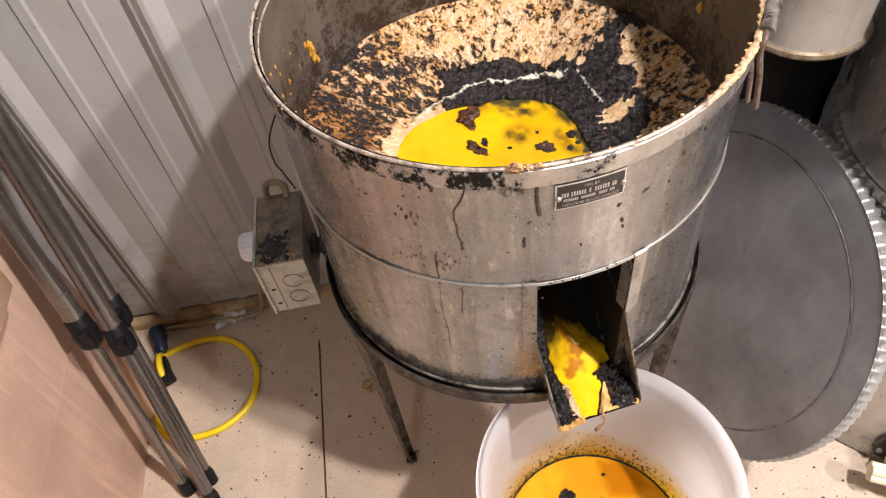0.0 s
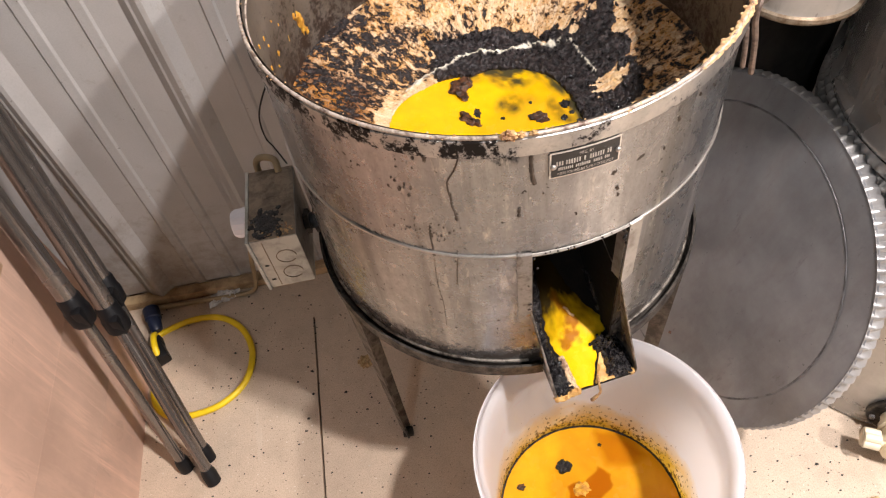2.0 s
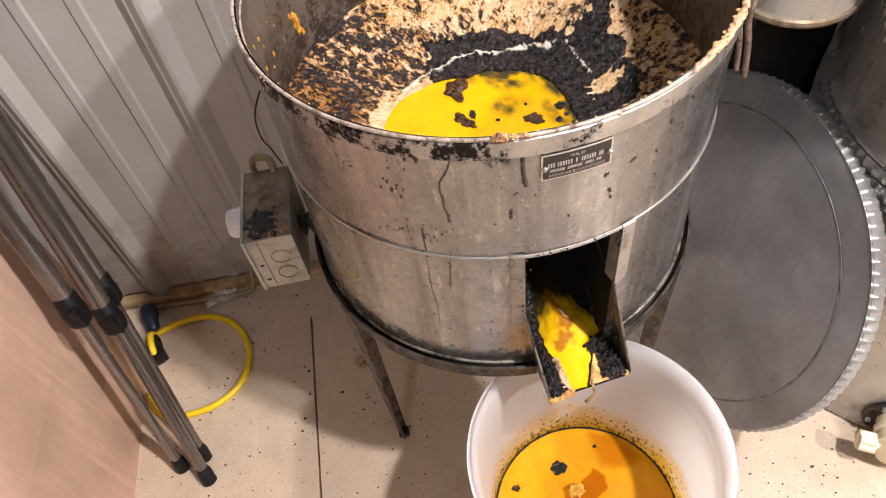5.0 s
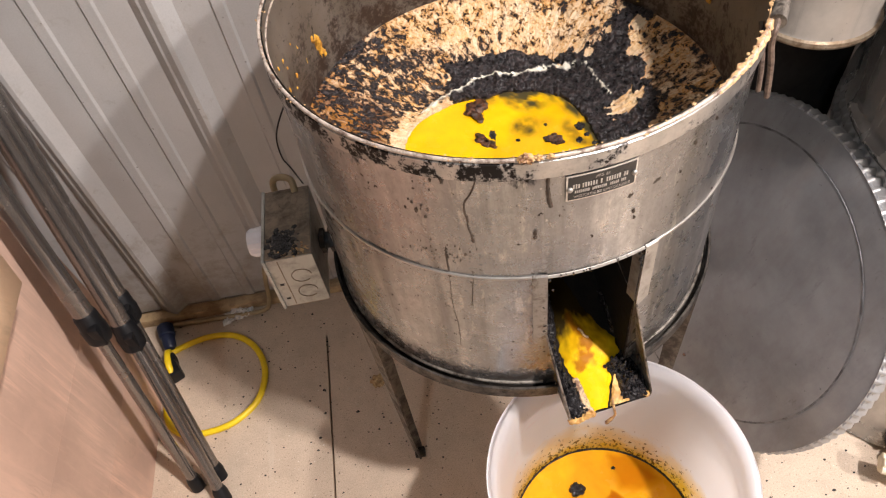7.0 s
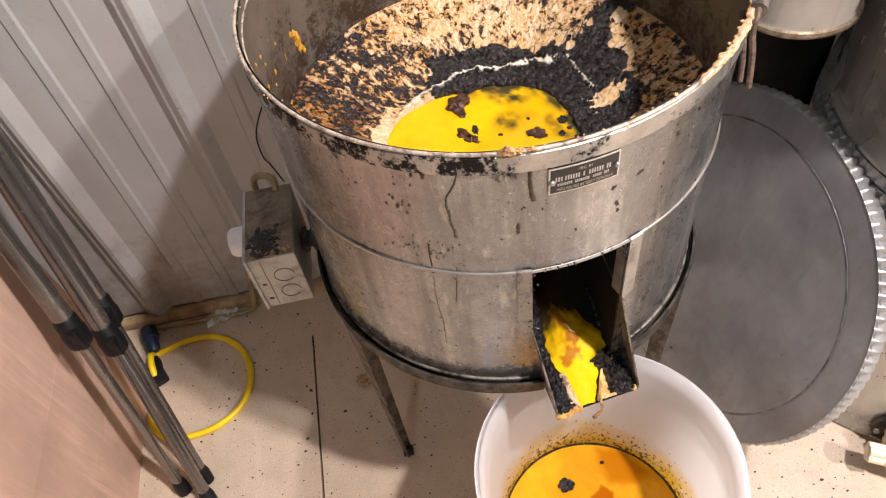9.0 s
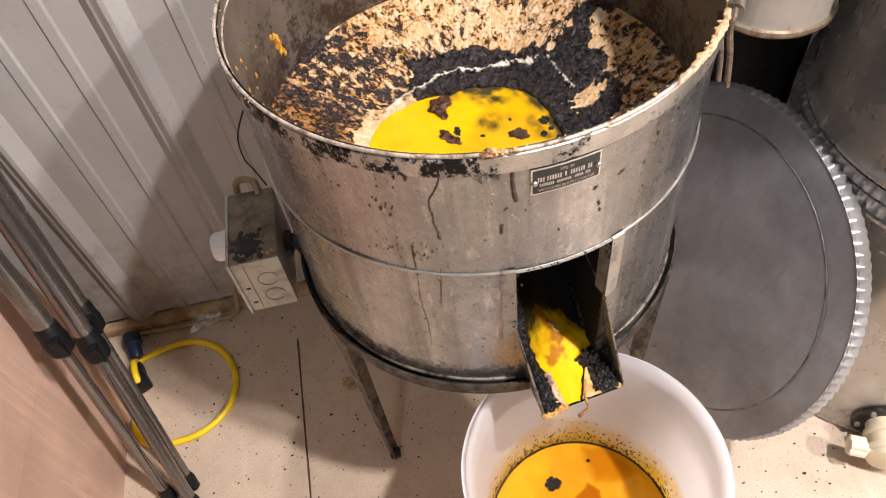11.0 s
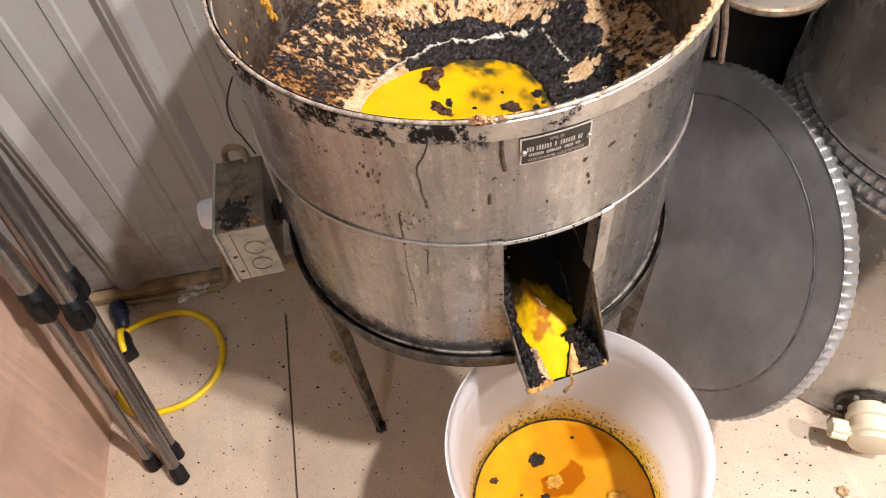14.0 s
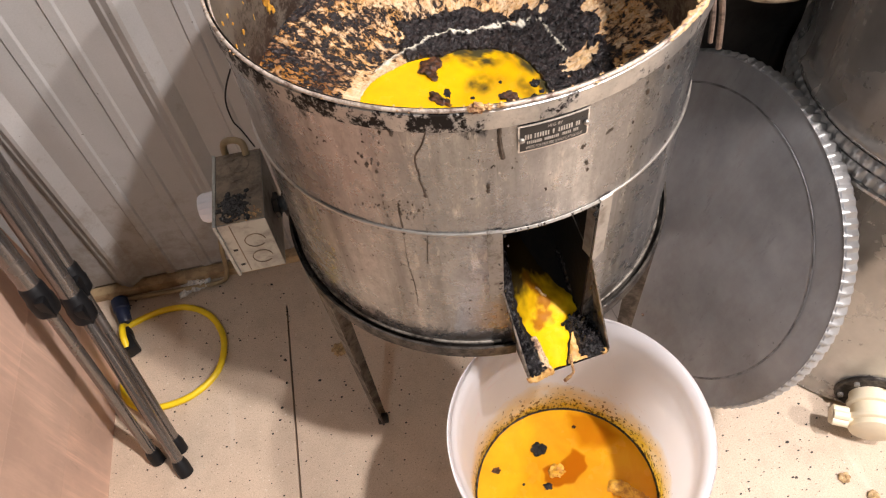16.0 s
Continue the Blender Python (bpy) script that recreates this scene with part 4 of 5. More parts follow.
def spout_wax():
    """The stream of wax down the spout, the char on either hand, and what hangs from the tip."""
    bm = bmesh.new()
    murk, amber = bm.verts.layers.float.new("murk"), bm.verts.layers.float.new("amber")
    rows = []
    nv, nu = 96, 30
    for k in range(nv + 1):
        v = 0.97 * k / nv
        lo, hi = knots(STREAM_LEFT, v), knots(STREAM_RIGHT, v)
        mid, half = (lo + hi) / 2, (hi - lo) / 2
        row = []
        for i in range(nu + 1):
            s = 2 * i / nu - 1
            u = mid + half * s + 0.025 * s ** 3 * noise.fractal(Vector((v * 18, s * 2, 4)), 0.8, 2.0, 3)
            p = on_spout(max(0.02, min(0.98, u)), v, 0.005 * (1 - s * s) ** 0.5 + 0.0003 * noise.noise(Vector((u * 9, v * 20, 1))))
            w = bm.verts.new(p)
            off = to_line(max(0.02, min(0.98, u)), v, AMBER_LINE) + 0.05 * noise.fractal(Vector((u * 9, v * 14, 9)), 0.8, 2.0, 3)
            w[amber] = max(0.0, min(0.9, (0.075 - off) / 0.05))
            # The stream darkens inwards: painted interior shade, with some char-soiled wax.
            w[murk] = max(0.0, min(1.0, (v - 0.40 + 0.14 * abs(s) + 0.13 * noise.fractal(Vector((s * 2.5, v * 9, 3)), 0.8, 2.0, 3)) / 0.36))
            row.append(w)
        rows.append(row)
    for p, q in zip(rows, rows[1:]):
        for i in range(nu):
            bm.faces.new((p[i], p[i + 1], q[i + 1], q[i]))
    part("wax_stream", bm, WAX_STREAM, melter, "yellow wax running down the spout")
    rng = random.Random(11)

    def heap(inner, outer, v0, v1, seed, tall):
        bm = bmesh.new()
        rows = []
        nv, nu = 130, 64
        for k in range(nv + 1):
            v = v0 + (v1 - v0) * k / nv
            row = []
            for i in range(nu + 1):
                f = i / nu
                u = outer + (inner(v) - outer) * f
                edge = min(1.0, 5 * f * (1 - f) + (0.5 if f < 0.1 else 0)) * min(1.0, 9 * (k / nv) * (1 - k / nv) + 0.1)
                n1 = noise.fractal(Vector((u * 9, v * 15, seed)), 0.7, 2.2, 4)
                n2 = 1.9 * abs(noise.noise(Vector((u * 19, v * 30, seed + 3)))) + 0.5 * abs(noise.noise(Vector((u * 75, v * 115, seed + 9))))
                row.append(bm.verts.new(on_spout(u, v, edge * tall * (0.7 + 0.7 * n1 + 0.75 * n2) + 0.0010)))
            rows.append(row)
        for p, q in zip(rows, rows[1:]):
            for i in range(nu):
                bm.faces.new((p[i], p[i + 1], q[i + 1], q[i]))
        part("char_crust", bm, CHAR, melter, "glossy black char heaped on the spout")

    def wob(v, seed):
        return 0.06 * noise.fractal(Vector((v * 11, seed, 0)), 0.8, 2.1, 3)

    heap(lambda v: knots(HEAP_RIGHT, v) + 0.5 * wob(v, 1), 0.985, 0.0, 0.80, 2.0, 0.0110)
    heap(lambda v: knots(HEAP_LEFT, v) + 0.5 * wob(v, 5), 0.02, 0.02, 0.98, 7.0, 0.0070)
    bm = bmesh.new()
    for i in range(150):
        v = abs(rng.gauss(0.0, 0.17)) if i % 3 else rng.uniform(0.0, 0.6)
        edge = knots(HEAP_RIGHT, v) if i % 2 else knots(HEAP_LEFT, v)
        u = rng.uniform(edge, 0.97) if i % 2 else rng.uniform(0.03, edge)
        k = rng.uniform(0.0010, 0.0024)
        lump(bm, on_spout(u, min(v, 0.75), (0.0085 if i % 2 else 0.0055) * rng.uniform(0.5, 1.0)), (k, k * 1.2, k * 0.8), i * 0.9, 0.7, 2)
    tagged(part("loose_char", bm, CHAR, melter, "glossy crumbs of black char on the spout"), kind="stuff")

    def skin(left, right, v1, seed, tall):
        """A thin skin of set wax lying on the spout's floor."""
        bm = bmesh.new()
        rows = []
        for k in range(31):
            v = v1 * k / 30
            row = []
            for i in range(17):
                f = i / 16
                u = left(v) + (right(v) - left(v)) * f + 0.02 * noise.fractal(Vector((v * 30, f * 2, seed)), 0.8, 2.1, 3)
                row.append(bm.verts.new(on_spout(u, v, 0.0016 + tall * (4 * f * (1 - f)) ** 0.5 + 0.0010 * noise.fractal(Vector((u * 40, v * 60, seed)), 0.8, 2.1, 3))))
            rows.append(row)
        for p, q in zip(rows, rows[1:]):
            for i in range(16):
                bm.faces.new((p[i], p[i + 1], q[i + 1], q[i]))
        return bm

    part("pale_wax_edge", skin(lambda v: 0.17 + 0.10 * v, lambda v: 0.315 - 0.20 * v, 0.26, 3, 0.0030), WAX_SKIN, melter, "pale set wax beside the stream")
    part("pale_wax_edge", skin(lambda v: 0.49 + 0.9 * v, lambda v: 0.67 + 0.15 * v, 0.20, 8, 0.0035), WAX_PEACH, melter, "peach-coloured set wax beside the stream")
    part("pale_wax_edge", skin(lambda v: 0.58 + 0.05 * math.sin(v * 40), lambda v: 0.74, 0.02, 5, 0.002), WAX_PEACH, melter)
    bm = bmesh.new()
    for i, u in enumerate((0.03, 0.07, 0.12, 0.17, 0.22, 0.26)):
        lump(bm, on_spout(u, 0.0, -0.003 - 0.003 * math.sin(i)), (0.006, 0.004, 0.007), i * 1.9, 0.5, 2)
    part("set_drip", lump(bmesh.new(), on_spout(0.96, 0.02, -0.002), (0.005, 0.004, 0.007), 3.0, 0.5, 2), WAX_PEACH, melter)
    part("set_drip", bm, WAX_PEACH, melter, "set wax drips on the spout's tip")
    bm = bmesh.new()
    s = on_spout(0.55, 0.05, 0.006)
    tip = on_spout(0.53, 0.0, 0.0)
    tube(bm, smooth_path([s, tip + Vector((0, -0.004, 0.002)), tip + Vector((0.002, -0.005, -0.012)), tip + Vector((-0.001, -0.004, -0.024)), tip + Vector((-0.007, -0.004, -0.034))]), [0.0016] * 24 + [0.0024] * 9, 7)
    part("wax_strand", bm, WAX_PALE, melter, "thin curled wax strand hanging off the tip")
    bm = bmesh.new()
    tube(bm, smooth_path([on_spout(0.49, 0.58, 0.0046), on_spout(0.52, 0.55, 0.0052), on_spout(0.53, 0.52, 0.0052), on_spout(0.57, 0.50, 0.0046)], 5), 0.0016, 8)
    part("comb_scrap", bm, WAX_PALE, melter, "pale scrap stuck in the stream")


WAX_SKIN = mottled("pale_wax_skin", (0.62, 0.42, 0.24), (0.14, 0.06, 0.03), 120, 0.35, 0.5, 0.0, 0.46, 0.60)
WAX_PEACH = mottled("peach_wax", (0.74, 0.47, 0.16), (0.52, 0.27, 0.08), 60, 0.35, 0.4)
# Last colour: the painted shade and soiled wax at the stream's inner part.
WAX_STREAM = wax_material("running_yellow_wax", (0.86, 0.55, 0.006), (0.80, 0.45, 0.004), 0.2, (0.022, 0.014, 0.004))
spout_wax()


def name_plate():
    """The maker's plate, riveted to the tank: two lines can be read, the others are bars."""
    a0, a1, z0, z1 = -0.008, 0.240, 0.7605, 0.7895

    def curved(bm, u0, u1, v0, v1, r, steps=14):
        cols = []
        for i in range(steps + 1):
            u = u0 + (u1 - u0) * i / steps
            a = a0 + (a1 - a0) * u
            cols.append([bm.verts.new(polar(a, R + r + o, z0 + (z1 - z0) * v)) for o, v in ((-0.0006, v0), (0, v0), (0, v1), (-0.0006, v1))])
        for p, q in zip(cols, cols[1:]):
            for k in range(4):
                bm.faces.new((p[k], q[k], q[(k + 1) % 4], p[(k + 1) % 4]))
        bm.faces.new(cols[0]), bm.faces.new(cols[-1])
        return bm

    plate = part("name_plate", curved(bmesh.new(), 0, 1, 0, 1, 0.0018), PLATE_BRIGHT, melter, "black and silver maker's plate")
    part("plate_field", curved(bmesh.new(), 0.025, 0.975, 0.05, 0.95, 0.0022), PLATE_BLACK, plate)

    def words(text, u0, u1, v0, size_v):
        data = bpy.data.curves.new("plate_text", "FONT")
        data.body = text
        ob = bpy.data.objects.new("plate_text", data)
        scene.collection.objects.link(ob)
        me = bpy.data.meshes.new_from_object(ob.evaluated_get(bpy.context.evaluated_depsgraph_get()))
        bpy.data.objects.remove(ob)
        xs, ys = [v.co.x for v in me.vertices], [v.co.y for v in me.vertices]
        bm = bmesh.new()
        bm.from_mesh(me)
        for v in bm.verts:
            u = u0 + (u1 - u0) * (v.co.x - min(xs)) / (max(xs) - min(xs))
            w = v0 + size_v * (v.co.y - min(ys)) / (max(ys) - min(ys))
            v.co = polar(a0 + (a1 - a0) * u, R + 0.0026, z0 + (z1 - z0) * w)
        part("plate_text", bm, PLATE_PRINT, plate, smooth=False)

    words("MFG. BY", 0.40, 0.60, 0.77, 0.11)
    words("WRITE FOR FREE BEE SUPPLY CATALOGUE", 0.10, 0.90, 0.12, 0.11)
    for v0, v1, runs in ((0.50, 0.66, ((0.09, 3), (0.22, 6), (0.47, 1), (0.55, 6), (0.80, 2))), (0.31, 0.41, ((0.12, 8), (0.36, 8), (0.61, 5), (0.77, 3)))):
        step = 0.036 if v0 > 0.4 else 0.026
        for u0, count in runs:
            for k in range(count):
                part("plate_bar", curved(bmesh.new(), u0 + step * k, u0 + step * (k + 0.55), v0, v1, 0.0026, 1), PLATE_PRINT, plate)
    for u in (0.045, 0.955):
        bm = bmesh.new()
        lump(bm, polar(a0 + (a1 - a0) * u, R + 0.003, z0 + (z1 - z0) * 0.5), (0.0028, 0.0022, 0.0026), 0, 0.05, 2)
        part("rivet", bm, STEEL, plate)


name_plate()


DRIPS = [
    (((-0.305, 0.800), (-0.304, 0.792), (-0.316, 0.781), (-0.330, 0.773), (-0.350, 0.763), (-0.352, 0.750), (-0.346, 0.742), (-0.347, 0.733), (-0.340, 0.724), (-0.336, 0.716)), 0.0010),
    (((-0.066, 0.7945), (-0.067, 0.780), (-0.063, 0.766), (-0.057, 0.757)), 0.0022),
    (((-0.345, 0.812), (-0.346, 0.803), (-0.342, 0.796)), 0.0020),
    (((-0.449, 0.656), (-0.452, 0.640), (-0.457, 0.615), (-0.455, 0.593), (-0.447, 0.570), (-0.448, 0.548), (-0.453, 0.520)), 0.0003),
    (((-0.350, 0.668), (-0.352, 0.655), (-0.360, 0.640), (-0.371, 0.610)), 0.0006),
    (((-0.445, 0.700), (-0.449, 0.685), (-0.447, 0.664)), 0.0009),
]
SPOTS = [(-0.535, 0.745, 0.0028), (-0.547, 0.754, 0.0018), (-0.502, 0.738, 0.0022), (-0.56, 0.757, 0.0014), (-0.49, 0.748, 0.0016), (-0.512, 0.752, 0.0013),
         (-0.111, 0.7235, 0.0030), (-0.112, 0.7175, 0.0022), (-0.443, 0.684, 0.0026), (-0.37, 0.693, 0.0018), (-0.39, 0.700, 0.0014), (-0.335, 0.7135, 0.0020),
         (-0.42, 0.790, 0.0045), (-0.46, 0.787, 0.0022), (0.523, 0.800, 0.0030), (0.50, 0.769, 0.0026), (0.60, 0.78, 0.0022), (0.45, 0.742, 0.0018), (0.255, 0.722, 0.0026), (0.262, 0.712, 0.0022), (0.10, 0.705, 0.0016)]
_rng = random.Random(17)
SPOTS += [(_rng.gauss(-0.47, 0.07), _rng.gauss(0.690, 0.010), _rng.uniform(0.0006, 0.0015)) for _ in range(40)]
SPOTS += [(_rng.uniform(-0.9, 0.9), _rng.uniform(0.47, 0.79), _rng.uniform(0.0005, 0.0013)) for _ in range(70)]
SPOTS = [q for q in SPOTS if not (OPEN_L - 0.02 < q[0] < OPEN_R + 0.02 and q[1] < SEAM + 0.01)]


def drips():
    """Dark runs down the tank's side."""
    burnt = plain("burnt_honey", (0.05, 0.034, 0.024), 0.35, 0.0, 0.4, 80)
    for way, w in DRIPS:
        bm = bmesh.new()
        path = smooth_path([polar(a, R + 0.0004, z) for a, z in way], 6)
        tube(bm, path, [w * (0.75 + 0.4 * noise.noise(Vector((k * 0.5, w * 900, 0))) + 0.3 * k / len(path)) for k in range(len(path))], 8)
        part("dark_drip", bm, burnt, melter, "dark run of burnt honey")
    for n, (a, z, s) in enumerate(SPOTS):
        bm = bmesh.new()
        p = polar(a, R + 0.0004, z)
        lump(bm, p, (s * 0.6, s * 0.45, s * 1.1), n * 2.7, 0.9, 2)
        part("char_spot", bm, burnt, melter)
    bm = bmesh.new()
    lump(bm, polar(-0.066, R + 0.001, 0.7965), (0.004, 0.002, 0.0016), 0, 0.3, 2)
    part("drip_head", bm, PLATE_BRIGHT, melter)


drips()


def stand():
    """The iron ring stand: an angle ring on three splayed angle legs."""
    t = thing("ring_stand", (0, 0, 0), "blackened angle-iron ring stand with three legs under the melter", "stand")
    bm = bmesh.new()
    lathe(bm, [(0.214, LOW - 0.005), (0.2530, LOW - 0.005), (0.2530, LOW + 0.014), (0.2500, LOW + 0.014), (0.2500, LOW - 0.001), (0.214, LOW - 0.001)], 128, -90 + math.degrees(OPEN_R) + 2.5, 270 + math.degrees(OPEN_L) + 2.6, closed_profile=True)
    part("ring", bm, IRON, t, "blackened angle-iron ring")
    for ang in (-151.8, -31.8, 88.2):
        d = Vector((math.cos(radians(ang)), math.sin(radians(ang)), 0))
        s = Vector((-d.y, d.x, 0))
        top, foot = d * 0.252, d * 0.243
        bm = bmesh.new()
        secs = []
        for k in range(5):
            f = k / 4
            c = foot.lerp(top, f) + Vector((0, 0, 0.004 + (LOW - 0.010) * f))
            w = 0.0105 + 0.0065 * f
            pts = [c - s * w, c + s * w, c + s * w - d * 0.003, c - s * (w - 0.003) - d * 0.003, c - s * (w - 0.003) - d * w * 1.6, c - s * w - d * w * 1.6]
            secs.append([bm.verts.new(p) for p in pts])
        for p, q in zip(secs, secs[1:]):
            for i in range(6):
                bm.faces.new((p[i], p[(i + 1) % 6], q[(i + 1) % 6], q[i]))
        bm.faces.new(secs[0]), bm.faces.new(secs[-1])
        leg = part("leg", bm, IRON_LEG, t, smooth=False)
        bm = bmesh.new()
        c = foot - d * 0.007
        box(bm, (c.x - 0.009, c.y - 0.008, 0.0), (c.x + 0.009, c.y + 0.008, 0.012), 0.002)
        part("foot_plate", bm, IRON, leg)


stand()


def switch_box():
    """The galvanised switch box at the melter's side, with its white knob, nipple and cords."""
    t = thing("switch_box", (-0.295, 0.0, 0.43), "dirty galvanised electrical switch box with a white knob", "switch box")
    lo, hi = Vector((-0.325, -0.057, 0.430)), Vector((-0.265, 0.060, 0.530))
    body = part("body", box(bmesh.new(), lo, hi, 0.003), ZINC, t, "galvanised steel body with knockouts")
    bm = bmesh.new()
    box(bm, (lo.x - 0.004, lo.y - 0.002, lo.z - 0.002), (lo.x + 0.0005, hi.y + 0.002, hi.z + 0.002), 0.0015)
    part("cover", bm, ZINC, t, "flat cover plate")
    bm = bmesh.new()
    box(bm, (lo.x + 0.001, lo.y + 0.001, hi.z + 0.0003), (hi.x - 0.001, hi.y - 0.001, hi.z + 0.0022), 0.0008)
    part("grime", bm, ZINC_DIRTY, body, "brown grime caked on the top")
    bm = bmesh.new()
    rng = random.Random(3)
    for i in range(190):
        s = rng.uniform(0.0010, 0.0042)
        x, y = rng.gauss(-0.301, 0.008), rng.gauss(-0.034, 0.010)
        lump(bm, (min(-0.270, max(-0.320, x)), max(-0.053, y), hi.z + 0.0022), (s, s, s * 0.35), i, 0.8, 2)
    tagged(part("loose_char", bm, CHAR, body, "black char crumbs lying on the box"), kind="stuff")
    bm = bmesh.new()
    for i in range(60):
        s = rng.uniform(0.0006, 0.0016)
        lump(bm, (rng.gauss(-0.285, 0.012), rng.gauss(-0.048, 0.005), hi.z + 0.0025), (s, s, s * 0.4), i + 70, 0.7, 2)
    tagged(part("pale_dust", bm, WAX_PALE, body), kind="stuff")

    def knockout(c, nrm):
        m = Vector(nrm).to_track_quat("Z", "Y").to_matrix().to_4x4()
        for r in (0.0125,):
            bm = bmesh.new()
            path = []
            for k in range(22):
                a = 2 * math.pi * (k / 24)
                path.append(Vector(c) + m @ Vector((r * math.cos(a), r * math.sin(a), 0.0002)))
            tube(bm, path, 0.0006, 6)
            part("knockout", bm, ZINC_DIRTY, body)

    knockout((-0.294, 0.036, hi.z + 0.0022), (0, 0, 1))
    knockout((-0.294, -0.002, hi.z + 0.0022), (0, 0, 1))
    knockout((-0.288, lo.y, 0.492), (0, -1, 0))
    knockout((-0.288, lo.y, 0.458), (0, -1, 0))
    bm = bmesh.new()
    box(bm, (-0.3105, lo.y - 0.0006, 0.434), (-0.3095, lo.y + 0.0004, 0.527))
    part("seam", bm, ZINC_DIRTY, body, smooth=False)
    for z in (0.447, 0.478):
        bm = bmesh.new()
        box(bm, (-0.319, lo.y - 0.0006, z), (-0.314, lo.y + 0.0004, z + 0.003))
        part("slot", bm, BLACK_PLASTIC, body, smooth=False)
    bm = bmesh.new()
    secs = []
    for k, (x, r) in enumerate(((-0.329, 0.0190), (-0.330, 0.0205), (-0.351, 0.0190), (-0.355, 0.0165))):
        secs.append([bm.verts.new((x, 0.008 + r * math.cos(2 * math.pi * i / 32) * (0.94 if i % 2 else 1), 0.496 + r * math.sin(2 * math.pi * i / 32) * (0.94 if i % 2 else 1))) for i in range(32)])
    for p, q in zip(secs, secs[1:]):
        for i in range(32):
            bm.faces.new((p[i], p[(i + 1) % 32], q[(i + 1) % 32], q[i]))
    bm.faces.new(secs[-1]), bm.faces.new(secs[0])
    part("knob", bm, WHITE_KNOB, t, "white fluted knob")
    bm = bmesh.new()
    tube(bm, [(-0.268, 0.002, 0.482), (-0.232, 0.002, 0.482)], 0.011, 16)
    nip = part("nipple", bm, BLACK_PLASTIC, t, "black pipe nipple into the tank")
    bm = bmesh.new()
    tube(bm, [(-0.263, 0.002, 0.482), (-0.257, 0.002, 0.482)], 0.017, 6)
    tube(bm, [(-0.251, 0.002, 0.482), (-0.246, 0.002, 0.482)], 0.017, 6)
    part("lock_nut", bm, IRON, nip)
    bm = bmesh.new()
    tube(bm, smooth_path([(-0.284, 0.052, 0.531), (-0.287, 0.064, 0.543), (-0.303, 0.070, 0.545), (-0.314, 0.074, 0.530), (-0.324, 0.10, 0.46), (-0.350, 0.150, 0.36), (-0.398, 0.21, 0.25), (-0.444, 0.256, 0.150), (-0.459, 0.258, 0.098), (-0.472, 0.256, 0.030), (-0.490, 0.252, 0.008), (-0.55, 0.252, 0.007), (-0.70, 0.258, 0.007)]), 0.0046, 10)
    part("power_cord", bm, TAN_CORD, t, "tan power cord looping from the box to the floor")
    bm = bmesh.new()
    tube(bm, smooth_path([(-0.272, 0.062, 0.533), (-0.284, 0.078, 0.552), (-0.292, 0.088, 0.562), (-0.289, 0.090, 0.598), (-0.268, 0.090, 0.640), (-0.236, 0.075, 0.690)]), 0.0011, 6)
    part("thin_wire", bm, BLACK_PLASTIC, t, "thin black wire up to the tank")


switch_box()


# ---------------------------------------------------------------- the pail
PX, PY = 0.0490, -0.3368


def pail():
    t = thing("plastic_pail", (PX, PY, 0), "white plastic pail part-filled with amber wax, on the floor", "pail")
    bm = bmesh.new()
    lathe(bm, [(0.0, 0.002), (0.1265, 0.002), (0.1300, 0.006), (0.1322, 0.07), (0.1330, 0.110), (0.1316, 0.110), (0.1255, 0.008), (0.0, 0.008)], 128, centre=(PX, PY))
    part("base", bm, PAIL, t, "white plastic foot")
    bm = bmesh.new()
    lathe(bm, [(0.1323, 0.1105), (0.1325, 0.14), (0.1352, 0.20), (0.1390, 0.28), (0.1425, 0.345), (0.1458, 0.362), (0.1500, 0.3715)], 128, centre=(PX, PY))
    body = part("body", bm, PAIL_IN, t, "milky wall splashed yellow and brown above the wax")
    bm = bmesh.new()
    lathe(bm, [(0.1421, 0.330), (0.1480, 0.331), (0.1480, 0.335), (0.1424, 0.336)], 128, centre=(PX, PY))
    part("stiffening_rib", bm, PAIL, body)
    bm = bmesh.new()
    lathe(bm, [(0.1499, 0.3700), (0.1507, 0.3735), (0.1520, 0.3748), (0.1538, 0.3746), (0.1555, 0.3715), (0.1555, 0.3560), (0.1535, 0.3555), (0.1530, 0.3600), (0.1462, 0.3600)], 128, centre=(PX, PY))
    part("lip", bm, PAIL, t, "thick rolled lip")


pail()
LEVEL = 0.122


AMBER_CORNERS = ((((0.0889, -0.2175), (0.1127, -0.2243), (0.143, -0.255), (0.1518, -0.2715), (0.1205, -0.2798), (0.0903, -0.2737), (0.0887, -0.2551), (0.0837, -0.2354)), 0.014, 0.75), (((0.0758, -0.2744), (0.0929, -0.2886), (0.0921, -0.3025), (0.0644, -0.3247), (0.0334, -0.3238), (0.0231, -0.3109), (0.0262, -0.293), (0.0526, -0.293), (0.0618, -0.2859)), 0.004, 1.0))


def amber_depth(x, y):
    """How far the wax colour turns to dark amber: two angular patches with soft edges."""
    x += 0.004 * noise.noise(Vector((x * 70, y * 70, 1)))
    y += 0.004 * noise.noise(Vector((x * 70, y * 70, 8)))
    depth = 0.0
    for corners, soft, most in AMBER_CORNERS:
        inside, gap = False, 1.0
        for (ax, ay), (bx, by) in zip(corners, corners[1:] + corners[:1]):
            if (ay > y) != (by > y) and x < ax + (y - ay) / (by - ay) * (bx - ax):
                inside = not inside
            f = max(0.0, min(1.0, ((x - ax) * (bx - ax) + (y - ay) * (by - ay)) / ((bx - ax) ** 2 + (by - ay) ** 2)))
            gap = min(gap, math.hypot(x - ax - f * (bx - ax), y - ay - f * (by - ay)))
        depth = max(depth, most * max(0.0, min(1.0, 0.5 + (gap if inside else -gap) / soft)))
    return depth


